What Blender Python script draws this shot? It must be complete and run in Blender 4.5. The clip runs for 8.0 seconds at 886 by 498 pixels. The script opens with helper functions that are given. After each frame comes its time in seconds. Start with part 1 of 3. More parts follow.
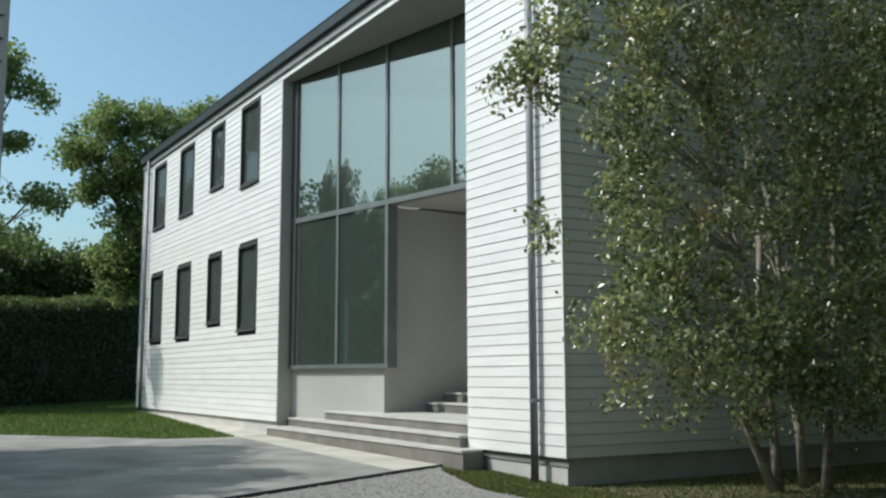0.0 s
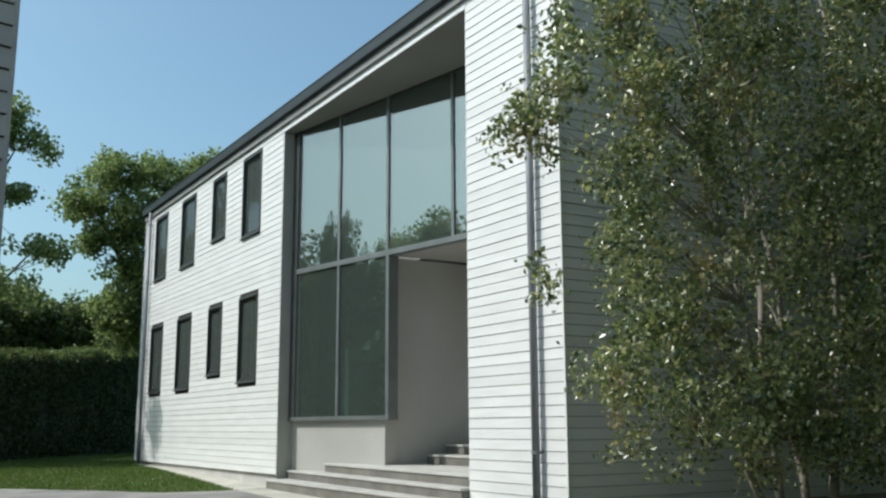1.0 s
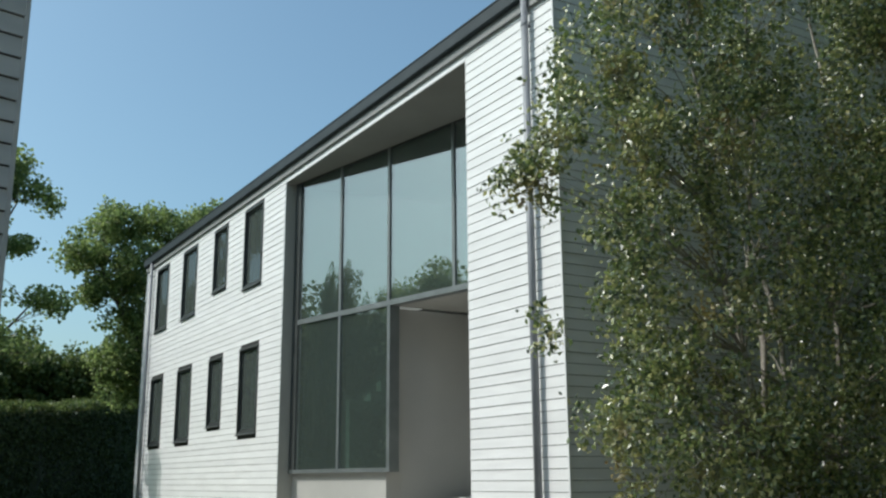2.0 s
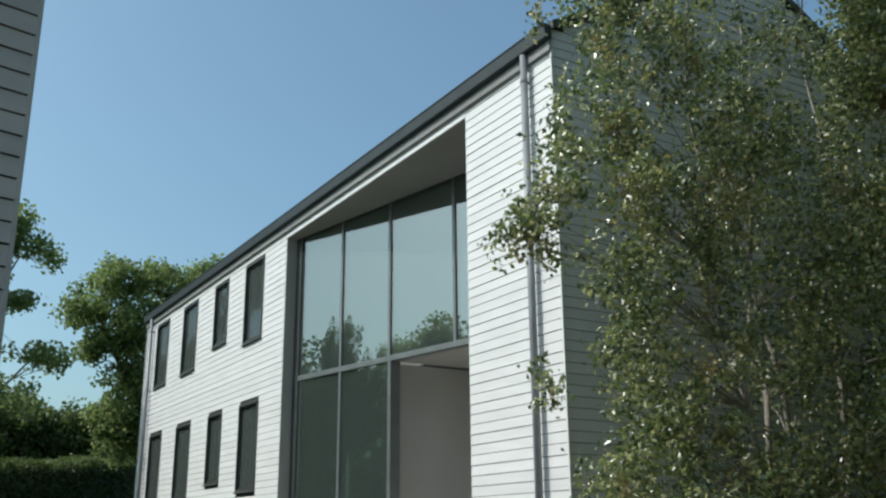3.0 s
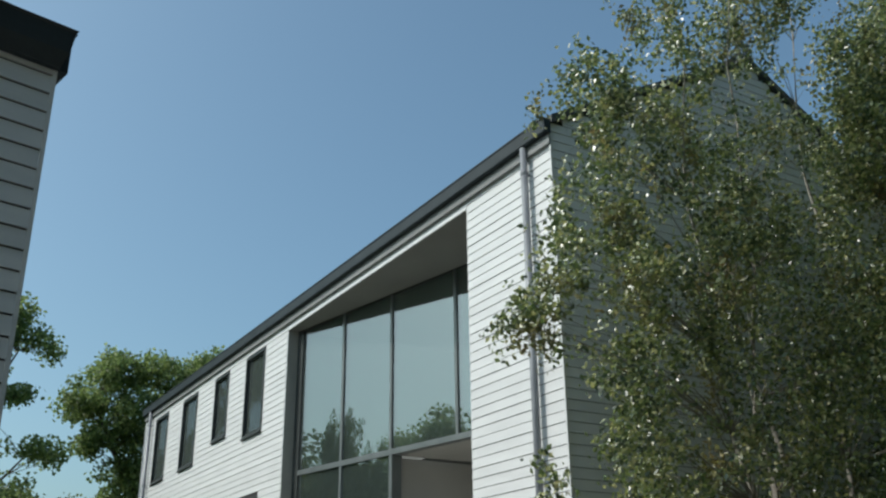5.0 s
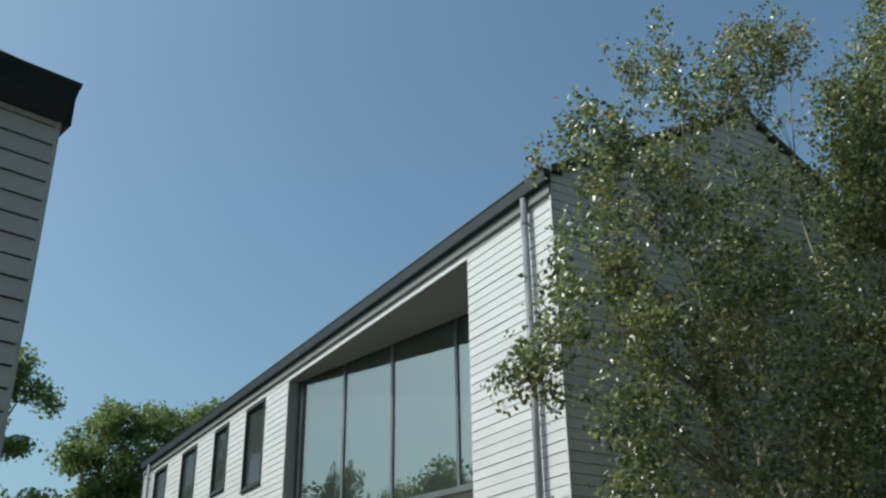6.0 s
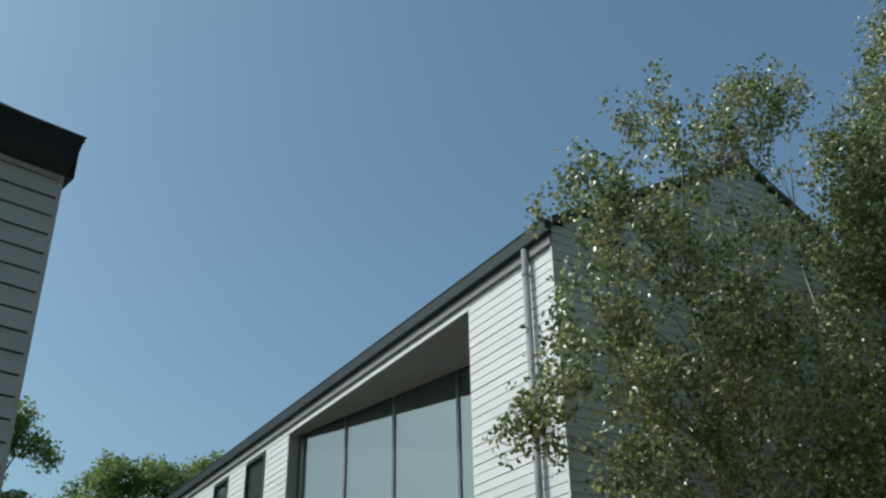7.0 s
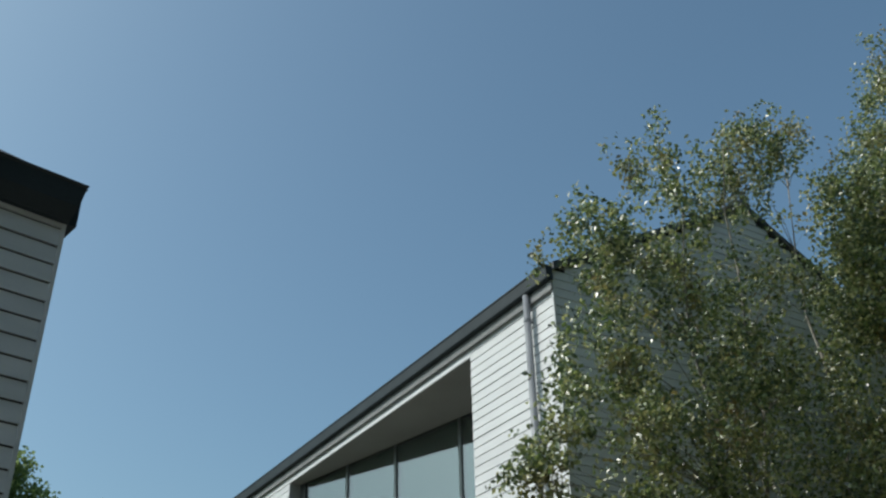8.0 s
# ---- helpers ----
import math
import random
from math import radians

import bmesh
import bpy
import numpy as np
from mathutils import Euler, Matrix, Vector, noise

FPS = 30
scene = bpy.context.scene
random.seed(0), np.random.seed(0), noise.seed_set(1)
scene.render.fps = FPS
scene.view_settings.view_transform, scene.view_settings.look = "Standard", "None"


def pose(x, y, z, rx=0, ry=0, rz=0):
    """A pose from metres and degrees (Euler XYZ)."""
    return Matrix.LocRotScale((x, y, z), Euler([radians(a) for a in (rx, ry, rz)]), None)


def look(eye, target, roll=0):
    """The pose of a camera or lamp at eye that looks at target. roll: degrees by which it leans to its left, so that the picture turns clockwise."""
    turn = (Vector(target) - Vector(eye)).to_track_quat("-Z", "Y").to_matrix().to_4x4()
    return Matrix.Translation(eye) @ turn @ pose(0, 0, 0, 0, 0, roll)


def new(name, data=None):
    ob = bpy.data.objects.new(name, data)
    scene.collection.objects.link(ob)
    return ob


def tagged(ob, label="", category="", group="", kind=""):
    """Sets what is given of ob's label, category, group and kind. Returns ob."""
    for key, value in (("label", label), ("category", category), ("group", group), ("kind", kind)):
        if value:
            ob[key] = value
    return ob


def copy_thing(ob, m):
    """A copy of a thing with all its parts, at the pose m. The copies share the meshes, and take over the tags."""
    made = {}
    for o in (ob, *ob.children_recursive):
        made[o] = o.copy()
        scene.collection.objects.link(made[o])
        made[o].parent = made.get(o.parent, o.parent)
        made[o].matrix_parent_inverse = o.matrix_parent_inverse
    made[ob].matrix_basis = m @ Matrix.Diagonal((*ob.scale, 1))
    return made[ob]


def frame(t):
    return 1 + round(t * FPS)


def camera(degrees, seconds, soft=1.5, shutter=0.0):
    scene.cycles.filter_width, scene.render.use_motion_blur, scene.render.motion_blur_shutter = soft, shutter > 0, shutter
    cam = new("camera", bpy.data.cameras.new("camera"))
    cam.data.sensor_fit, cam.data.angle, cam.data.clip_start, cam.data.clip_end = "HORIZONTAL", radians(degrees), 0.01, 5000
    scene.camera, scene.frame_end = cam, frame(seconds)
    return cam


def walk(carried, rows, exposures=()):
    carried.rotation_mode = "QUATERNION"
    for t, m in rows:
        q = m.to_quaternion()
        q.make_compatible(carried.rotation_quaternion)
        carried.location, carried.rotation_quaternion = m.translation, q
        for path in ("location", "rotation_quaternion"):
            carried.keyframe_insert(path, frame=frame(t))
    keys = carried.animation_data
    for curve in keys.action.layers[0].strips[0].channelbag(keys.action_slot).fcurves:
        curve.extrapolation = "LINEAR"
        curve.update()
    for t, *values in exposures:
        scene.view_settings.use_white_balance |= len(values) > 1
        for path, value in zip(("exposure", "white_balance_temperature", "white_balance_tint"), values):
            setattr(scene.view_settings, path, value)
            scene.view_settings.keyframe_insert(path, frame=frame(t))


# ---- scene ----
cam = camera(49.37, 8.0, soft=2.3)
PATH = [
    (0.0, pose(0, 0, 1.2, 97.488, 0.175, -31.334)),
    (0.5, pose(0, 0, 1.2, 98.985, 0.238, -31.300)),
    (1.0, pose(0, 0, 1.2, 100.488, 0.297, -31.266)),
    (1.5, pose(0, 0, 1.2, 101.911, 0.375, -31.216)),
    (3.0, pose(0, 0, 1.2, 106.732, 0.515, -31.100)),
    (3.5, pose(0, 0, 1.2, 108.176, 0.544, -31.076)),
    (4.0, pose(0, 0, 1.2, 109.470, 0.580, -31.033)),
    (4.5, pose(0, 0, 1.2, 110.764, 0.625, -30.990)),
    (6.0, pose(0, 0, 1.2, 115.116, 0.780, -30.850)),
    (6.5, pose(0, 0, 1.2, 116.631, 0.830, -30.796)),
    (7.0, pose(0, 0, 1.2, 118.163, 0.905, -30.715)),
    (7.5, pose(0, 0, 1.2, 119.481, 1.010, -30.600)),
    (8.0, pose(0, 0, 1.2, 120.927, 1.120, -30.500)),
]
EXPOSURES = [(0.0, 0.08, 6350, 5.5), (1.5, 0.03, 6350, 5.5), (3.0, -0.06, 6350, 5.5), (4.5, -0.18, 6350, 5.5), (6.5, -0.33, 6350, 5.5), (8.0, -0.36, 6350, 5.5)]
walk(cam, PATH, EXPOSURES)

# world and sun: the sun stands high beyond the far left end of the house
SUN_EL, SUN_X, SUN_Y = radians(47), -0.89, 0.456
world = bpy.data.worlds.new("sky")
scene.world = world
world.use_nodes = True
wn = world.node_tree.nodes
sky = wn.new("ShaderNodeTexSky")
sky.sky_type, sky.sun_disc = "NISHITA", False
sky.sun_elevation, sky.sun_rotation = SUN_EL, math.atan2(SUN_X, SUN_Y)
sky.air_density, sky.dust_density, sky.ozone_density = 1.0, 3.2, 0.8
wn["Background"].inputs["Strength"].default_value = 0.168
haze = wn.new("ShaderNodeMix")
haze.data_type, haze.blend_type = "RGBA", "MULTIPLY"
haze.inputs["Factor"].default_value, haze.inputs["B"].default_value = 1.0, (0.815, 1.0, 0.985, 1)   # summer haze
world.node_tree.links.new(sky.outputs["Color"], haze.inputs["A"])
world.node_tree.links.new(haze.outputs["Result"], wn["Background"].inputs["Color"])
sun_data = bpy.data.lights.new("sun", "SUN")
sun_data.energy, sun_data.angle, sun_data.color = 3.0, radians(0.53), (1.0, 0.935, 0.915)
sun = new("sun", sun_data)
sun.matrix_world = look((SUN_X * math.cos(SUN_EL) * 50, SUN_Y * math.cos(SUN_EL) * 50, math.sin(SUN_EL) * 50), (0, 0, 0))


# ---- materials ----
def surface(name, low, high, rough=0.6, scale=4.0, fine=60.0, bump=0.15, metal=0.0, vary=0.0, stretch=(1, 1, 1), spec=0.5):
    """A painted, mineral or metal surface: two noises in world metres mix two colours and raise the grain; vary: from piece to piece."""
    m = bpy.data.materials.new(name)
    m.use_nodes = True
    n, ln = m.node_tree.nodes, m.node_tree.links
    b = n["Principled BSDF"]
    geo = n.new("ShaderNodeNewGeometry")
    st = n.new("ShaderNodeVectorMath")
    st.operation = "MULTIPLY"
    st.inputs[1].default_value = stretch
    ln.new(geo.outputs["Position"], st.inputs[0])
    big, small = n.new("ShaderNodeTexNoise"), n.new("ShaderNodeTexNoise")
    big.inputs["Scale"].default_value, big.inputs["Detail"].default_value = scale, 5
    small.inputs["Scale"].default_value, small.inputs["Detail"].default_value = fine, 3
    for tex in (big, small):
        ln.new(st.outputs[0], tex.inputs["Vector"])
    add = n.new("ShaderNodeMath")
    add.operation = "MULTIPLY_ADD"
    add.inputs[1].default_value = 0.35
    ln.new(small.outputs["Fac"], add.inputs[0])
    ln.new(big.outputs["Fac"], add.inputs[2])
    ramp = n.new("ShaderNodeMapRange")
    ramp.inputs["From Min"].default_value, ramp.inputs["From Max"].default_value = 0.45, 0.9
    ln.new(add.outputs[0], ramp.inputs["Value"])
    mix = n.new("ShaderNodeMix")
    mix.data_type = "RGBA"
    mix.inputs["A"].default_value, mix.inputs["B"].default_value = (*low, 1), (*high, 1)
    ln.new(ramp.outputs["Result"], mix.inputs["Factor"])
    colour = mix.outputs["Result"]
    if vary:
        info = n.new("ShaderNodeObjectInfo")
        spread = n.new("ShaderNodeMapRange")
        spread.inputs["To Min"].default_value, spread.inputs["To Max"].default_value = 1 - vary, 1 + vary
        ln.new(info.outputs["Random"], spread.inputs["Value"])
        hsv = n.new("ShaderNodeHueSaturation")
        ln.new(spread.outputs["Result"], hsv.inputs["Value"])
        ln.new(colour, hsv.inputs["Color"])
        colour = hsv.outputs["Color"]
    ln.new(colour, b.inputs["Base Color"])
    b.inputs["Roughness"].default_value, b.inputs["Metallic"].default_value = rough, metal
    b.inputs["Specular IOR Level"].default_value = spec
    if bump:
        bp = n.new("ShaderNodeBump")
        bp.inputs["Strength"].default_value, bp.inputs["Distance"].default_value = bump, 0.02
        ln.new(add.outputs[0], bp.inputs["Height"])
        ln.new(bp.outputs["Normal"], b.inputs["Normal"])
    return m


def foliage(name, colours, rough=0.35, through_light=0.3, spec=0.5, wax=0.0, turned=None, clump=1.5):
    """Leaves: each takes its own tone from the ramp; some light passes through the blade; here and there a spray has turned colour."""
    m = bpy.data.materials.new(name)
    m.use_nodes = True
    n, ln = m.node_tree.nodes, m.node_tree.links
    b = n["Principled BSDF"]
    geo = n.new("ShaderNodeNewGeometry")
    ramp = n.new("ShaderNodeValToRGB")
    el = ramp.color_ramp.elements
    while len(el) < len(colours):
        el.new(0.5)
    for k, c in enumerate(colours):
        el[k].position, el[k].color = k / (len(colours) - 1), (*c, 1)
    ln.new(geo.outputs["Random Per Island"], ramp.inputs["Fac"])
    colour = ramp.outputs["Color"]
    if turned:
        spot, pick, mix = n.new("ShaderNodeTexNoise"), n.new("ShaderNodeMapRange"), n.new("ShaderNodeMix")
        spot.inputs["Scale"].default_value, spot.inputs["Detail"].default_value = clump, 2
        ln.new(geo.outputs["Position"], spot.inputs["Vector"])
        pick.inputs["From Min"].default_value, pick.inputs["From Max"].default_value = 0.57, 0.72
        pick.inputs["To Max"].default_value = 0.6
        ln.new(spot.outputs["Fac"], pick.inputs["Value"])
        mix.data_type = "RGBA"
        mix.inputs["B"].default_value = (*turned, 1)
        ln.new(pick.outputs["Result"], mix.inputs["Factor"])
        ln.new(colour, mix.inputs["A"])
        colour = mix.outputs["Result"]
    ln.new(colour, b.inputs["Base Color"])
    b.inputs["Roughness"].default_value = rough
    b.inputs["Specular IOR Level"].default_value = spec
    b.inputs["Coat Weight"].default_value, b.inputs["Coat Roughness"].default_value, b.inputs["Coat IOR"].default_value = wax, 0.36, 1.7
    tr = n.new("ShaderNodeBsdfTranslucent")
    ln.new(colour, tr.inputs["Color"])
    mx = n.new("ShaderNodeMixShader")
    mx.inputs["Fac"].default_value = through_light
    ln.new(b.outputs[0], mx.inputs[1])
    ln.new(tr.outputs[0], mx.inputs[2])
    ln.new(mx.outputs[0], n["Material Output"].inputs["Surface"])
    return m


def glazing(name, tint, mirror, haze):
    """Coated window glass: part mirror, part tinted and clear."""
    m = bpy.data.materials.new(name)
    m.use_nodes = True
    n, ln = m.node_tree.nodes, m.node_tree.links
    n.remove(n["Principled BSDF"])
    g, t, mx = n.new("ShaderNodeBsdfGlossy"), n.new("ShaderNodeBsdfTransparent"), n.new("ShaderNodeMixShader")
    g.inputs["Roughness"].default_value, g.inputs["Color"].default_value = 0.01, (0.86, 0.88, 0.93, 1)
    t.inputs["Color"].default_value = (*tint, 1)
    mx.inputs["Fac"].default_value = mirror
    wave = n.new("ShaderNodeTexNoise")
    wave.inputs["Scale"].default_value = 1.1
    bp = n.new("ShaderNodeBump")
    bp.inputs["Strength"].default_value, bp.inputs["Distance"].default_value = 0.05, 0.02
    geo = n.new("ShaderNodeNewGeometry")
    ln.new(geo.outputs["Position"], wave.inputs["Vector"])
    ln.new(wave.outputs["Fac"], bp.inputs["Height"])
    ln.new(bp.outputs["Normal"], g.inputs["Normal"])
    ln.new(t.outputs[0], mx.inputs[1])
    ln.new(g.outputs[0], mx.inputs[2])
    # a faint diffuse veil is added to lift dark panes, for light from inside
    veil, film = n.new("ShaderNodeBsdfDiffuse"), n.new("ShaderNodeMixShader")
    veil.inputs["Color"].default_value = (0.50, 0.575, 0.545, 1)
    film.inputs["Fac"].default_value = haze
    ln.new(mx.outputs[0], film.inputs[1])
    ln.new(veil.outputs[0], film.inputs[2])
    ln.new(film.outputs[0], n["Material Output"].inputs["Surface"])
    return m


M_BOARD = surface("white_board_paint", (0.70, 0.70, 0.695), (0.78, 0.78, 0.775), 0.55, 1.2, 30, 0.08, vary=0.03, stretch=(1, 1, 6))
# same white paint for the outbuilding, darkened to carry its wall's shade
M_BOARD_SHADED = surface("shaded_board_paint", (0.58, 0.60, 0.60), (0.68, 0.69, 0.69), 0.6, 1.5, 30, 0.1, vary=0.04, stretch=(1, 1, 6))
M_SHEATH = surface("wall_sheathing", (0.035, 0.035, 0.035), (0.06, 0.06, 0.058), 0.9)
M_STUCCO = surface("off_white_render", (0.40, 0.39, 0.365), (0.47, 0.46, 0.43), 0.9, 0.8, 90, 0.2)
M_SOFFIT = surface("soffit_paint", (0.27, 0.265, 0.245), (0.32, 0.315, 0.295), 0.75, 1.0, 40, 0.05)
M_PLINTH = surface("plinth_concrete", (0.42, 0.41, 0.39), (0.56, 0.55, 0.53), 0.9, 2.0, 70, 0.3)
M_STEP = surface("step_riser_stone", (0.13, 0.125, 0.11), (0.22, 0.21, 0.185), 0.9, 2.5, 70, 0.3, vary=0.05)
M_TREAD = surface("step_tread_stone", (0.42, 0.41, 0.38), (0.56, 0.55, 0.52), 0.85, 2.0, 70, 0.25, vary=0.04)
M_METAL = surface("dark_zinc", (0.022, 0.030, 0.034), (0.036, 0.046, 0.052), 0.55, 2.0, 40, 0.06, spec=0.3)
M_PIPE = surface("grey_pipe_paint", (0.20, 0.21, 0.23), (0.28, 0.29, 0.31), 0.42, 3.0, 40, 0.04)
M_FRAME = surface("grey_green_window_frame", (0.050, 0.056, 0.055), (0.075, 0.082, 0.080), 0.42, 3.0, 50, 0.03, metal=0.2)
# grey of the eaves fascia, also of the shadow strip under the pier boards
M_FASCIA_SHADE = surface("grey_fascia_and_shade", (0.20, 0.205, 0.20), (0.27, 0.275, 0.27), 0.6, 1.5, 40, 0.05, stretch=(1, 0.3, 1))
M_ALU = surface("grey_aluminium_frame", (0.16, 0.18, 0.18), (0.22, 0.24, 0.24), 0.4, 3.0, 50, 0.03, metal=0.3)
# off-white jamb greyed: the recess's shade is put into its colour
M_JAMB_SHADE = surface("shaded_jamb_grey", (0.34, 0.335, 0.295), (0.41, 0.40, 0.355), 0.65, 2.0, 50, 0.04)
M_SLATE = surface("dark_roof_slate", (0.035, 0.04, 0.045), (0.08, 0.085, 0.09), 0.6, 3.0, 30, 0.3)
M_ROOM = surface("interior_plaster", (0.26, 0.27, 0.26), (0.32, 0.33, 0.32), 0.9, 1.0, 30, 0.05)
M_PLASTER = surface("pale_stair_plaster", (0.34, 0.35, 0.34), (0.42, 0.43, 0.42), 0.85, 1.5, 40, 0.05)
M_GLASS = glazing("coated_glass", (0.39, 0.55, 0.48), 0.26, 0.062)
M_PANE = glazing("window_glass", (0.42, 0.50, 0.47), 0.10, 0.085)
M_CONCRETE = surface("worn_concrete", (0.16, 0.155, 0.145), (0.36, 0.345, 0.32), 0.9, 1.1, 30, 0.35)
M_APRON = surface("pale_apron_concrete", (0.40, 0.38, 0.33), (0.60, 0.57, 0.50), 0.9, 1.6, 30, 0.3)
M_GRAVEL = surface("grey_gravel", (0.17, 0.16, 0.15), (0.40, 0.38, 0.36), 0.95, 45, 160, 0.9)
M_STONE = surface("gravel_stone", (0.24, 0.23, 0.22), (0.46, 0.44, 0.42), 0.9, 20, 90, 0.2)
M_LAWN = surface("lawn_soil", (0.045, 0.075, 0.018), (0.095, 0.135, 0.032), 0.95, 1.2, 40, 0.8)
M_SOIL = surface("verge_soil", (0.07, 0.065, 0.035), (0.15, 0.135, 0.08), 0.95, 5, 50, 0.8)
M_DRY = foliage("dry_grass_blade", [(0.07, 0.105, 0.028), (0.11, 0.145, 0.04), (0.155, 0.17, 0.06), (0.24, 0.22, 0.11)], 0.6, 0.35, 0.2)
M_GRASS = foliage("grass_blade", [(0.06, 0.125, 0.02), (0.095, 0.17, 0.03), (0.14, 0.21, 0.046), (0.20, 0.23, 0.085)], 0.5, 0.4, 0.3, 0.0, (0.20, 0.21, 0.08), 0.9)
M_BIRCH = foliage("poplar_leaf", [(0.036, 0.064, 0.022), (0.064, 0.104, 0.033), (0.10, 0.152, 0.046), (0.155, 0.212, 0.062), (0.225, 0.285, 0.086), (0.32, 0.365, 0.122), (0.45, 0.465, 0.18), (0.62, 0.58, 0.28)], 0.36, 0.44, 1.0, 1.0, (0.39, 0.26, 0.092), 1.3)
M_MAPLE = foliage("maple_leaf", [(0.13, 0.19, 0.07), (0.19, 0.265, 0.09), (0.265, 0.34, 0.115), (0.36, 0.42, 0.165)], 0.42, 0.58)
M_PALELEAF = foliage("pale_leaf", [(0.24, 0.32, 0.12), (0.32, 0.40, 0.16), (0.40, 0.46, 0.20)], 0.45, 0.6)
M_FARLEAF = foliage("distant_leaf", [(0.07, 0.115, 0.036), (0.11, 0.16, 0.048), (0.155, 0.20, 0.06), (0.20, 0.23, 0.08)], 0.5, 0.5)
# hedge side leaves, darkened to hold the shade of that face
M_HEDGELEAF = foliage("shaded_hedge_leaf", [(0.030, 0.054, 0.019), (0.05, 0.084, 0.027), (0.08, 0.118, 0.037)], 0.55, 0.12)
M_PALEBARK = surface("pale_bark", (0.19, 0.17, 0.14), (0.38, 0.355, 0.31), 0.8, 6, 40, 0.3, stretch=(1, 1, 3))
M_BARK = surface("grey_brown_bark", (0.07, 0.055, 0.04), (0.16, 0.13, 0.10), 0.95, 5, 40, 0.6, stretch=(1, 1, 0.3))
M_HEDGECORE = surface("dark_hedge_core", (0.012, 0.018, 0.008), (0.03, 0.04, 0.016), 0.95, 3, 30, 0.8)


# ---- mesh helpers ----
def box(bm, x0, x1, y0, y1, z0, z1):
    v = [bm.verts.new(p) for p in ((x0, y0, z0), (x1, y0, z0), (x1, y1, z0), (x0, y1, z0), (x0, y0, z1), (x1, y0, z1), (x1, y1, z1), (x0, y1, z1))]
    for q in ((3, 2, 1, 0), (4, 5, 6, 7), (0, 1, 5, 4), (1, 2, 6, 5), (2, 3, 7, 6), (3, 0, 4, 7)):
        bm.faces.new([v[i] for i in q])
    return bm


def boxes(*rows, bevel=0.0):
    bm = bmesh.new()
    for r in rows:
        box(bm, *r)
    if bevel:
        bmesh.ops.bevel(bm, geom=bm.edges[:], offset=bevel, segments=2, affect="EDGES", profile=0.5)
    return bm


def prism(outline, z0, z1, bevel=0.0):
    """An upright prism on a plan outline."""
    bm = bmesh.new()
    low = [bm.verts.new((x, y, z0)) for x, y in outline]
    top = [bm.verts.new((x, y, z1)) for x, y in outline]
    bm.faces.new(low[::-1]), bm.faces.new(top)
    for i in range(len(low)):
        j = (i + 1) % len(low)
        bm.faces.new((low[i], low[j], top[j], top[i]))
    bmesh.ops.recalc_face_normals(bm, faces=bm.faces[:])
    if bevel:
        bmesh.ops.bevel(bm, geom=bm.edges[:], offset=bevel, segments=2, affect="EDGES", profile=0.5)
    return bm


def extrude_y(section, y0, y1):
    """A closed x-z section drawn along y."""
    bm = bmesh.new()
    a = [bm.verts.new((x, y0, z)) for x, z in section]
    b = [bm.verts.new((x, y1, z)) for x, z in section]
    bm.faces.new(a), bm.faces.new(b[::-1])
    for i in range(len(a)):
        j = (i + 1) % len(a)
        bm.faces.new((a[i], b[i], b[j], a[j]))
    bmesh.ops.recalc_face_normals(bm, faces=bm.faces[:])
    return bm


def part(name, bm, material, parent=None, label="", smooth=False):
    me = bpy.data.meshes.new(name)
    bm.to_mesh(me)
    bm.free()
    if smooth:
        me.polygons.foreach_set("use_smooth", [True] * len(me.polygons))
    me.materials.append(material)
    ob = new(name, me)
    ob.parent = parent
    return tagged(ob, label)


def shared(name, me, m, parent):
    ob = new(name, me)
    ob.parent = parent
    ob.matrix_basis = m
    return ob


def empty(name, label, category, kind="", at=(0, 0, 0)):
    ob = new(name)
    ob.location = at
    return tagged(ob, label, category, "", kind)


def from_arrays(name, verts, faces, material, parent=None, label="", smooth=False):
    me = bpy.data.meshes.new(name)
    me.from_pydata(verts, [], faces)
    if smooth:
        me.polygons.foreach_set("use_smooth", [True] * len(me.polygons))
    me.materials.append(material)
    ob = new(name, me)
    ob.parent = parent
    return tagged(ob, label)


def tube(bm, points, radii, sides=7):
    """A round tapering tube along points."""
    rings = []
    for i, p in enumerate(points):
        p = Vector(p)
        d = (Vector(points[min(i + 1, len(points) - 1)]) - Vector(points[max(i - 1, 0)])).normalized()
        a = d.orthogonal().normalized()
        b = d.cross(a)
        rings.append([bm.verts.new(p + radii[i] * (math.cos(k * math.tau / sides) * a + math.sin(k * math.tau / sides) * b)) for k in range(sides)])
    for r, s in zip(rings, rings[1:]):
        # match the rings' starts so that the skin does not twist
        k0 = min(range(sides), key=lambda k: (s[k].co - r[0].co).length)
        for k in range(sides):
            bm.faces.new((r[k], r[(k + 1) % sides], s[(k0 + k + 1) % sides], s[(k0 + k) % sides]))
    bm.faces.new(rings[0][::-1]), bm.faces.new(rings[-1])
    return bm


# ---- ground ----
GY, GZ = (-60, 8.4, 10.3, 17.0, 24.0, 60.0), (-0.03, -0.02, 0.045, 0.10, 0.25, 0.28)


def gz(y):
    return float(np.interp(y, GY, GZ))


def build_ground():
    near = [-30, -20, -12, -6, 0, 6, 12, 20, 30, 45]
    xs = [-2500, -900, -300, -120, -60] + near + [70, 130, 300, 900, 2500]
    ys = [-2500, -900, -300, -120, -60, -30, -12, 0, 8.4, 10.3, 13, 17.0, 20, 24.0, 30, 40, 60, 100, 200, 500, 1200, 2500]
    verts = [(x, y, gz(y)) for y in ys for x in xs]
    w = len(xs)
    faces = [(j * w + i, j * w + i + 1, (j + 1) * w + i + 1, (j + 1) * w + i) for j in range(len(ys) - 1) for i in range(w - 1)]
    tagged(from_arrays("ground", verts, faces, M_LAWN), "green mown lawn and soil running off to the distance", "ground", "", "structure")


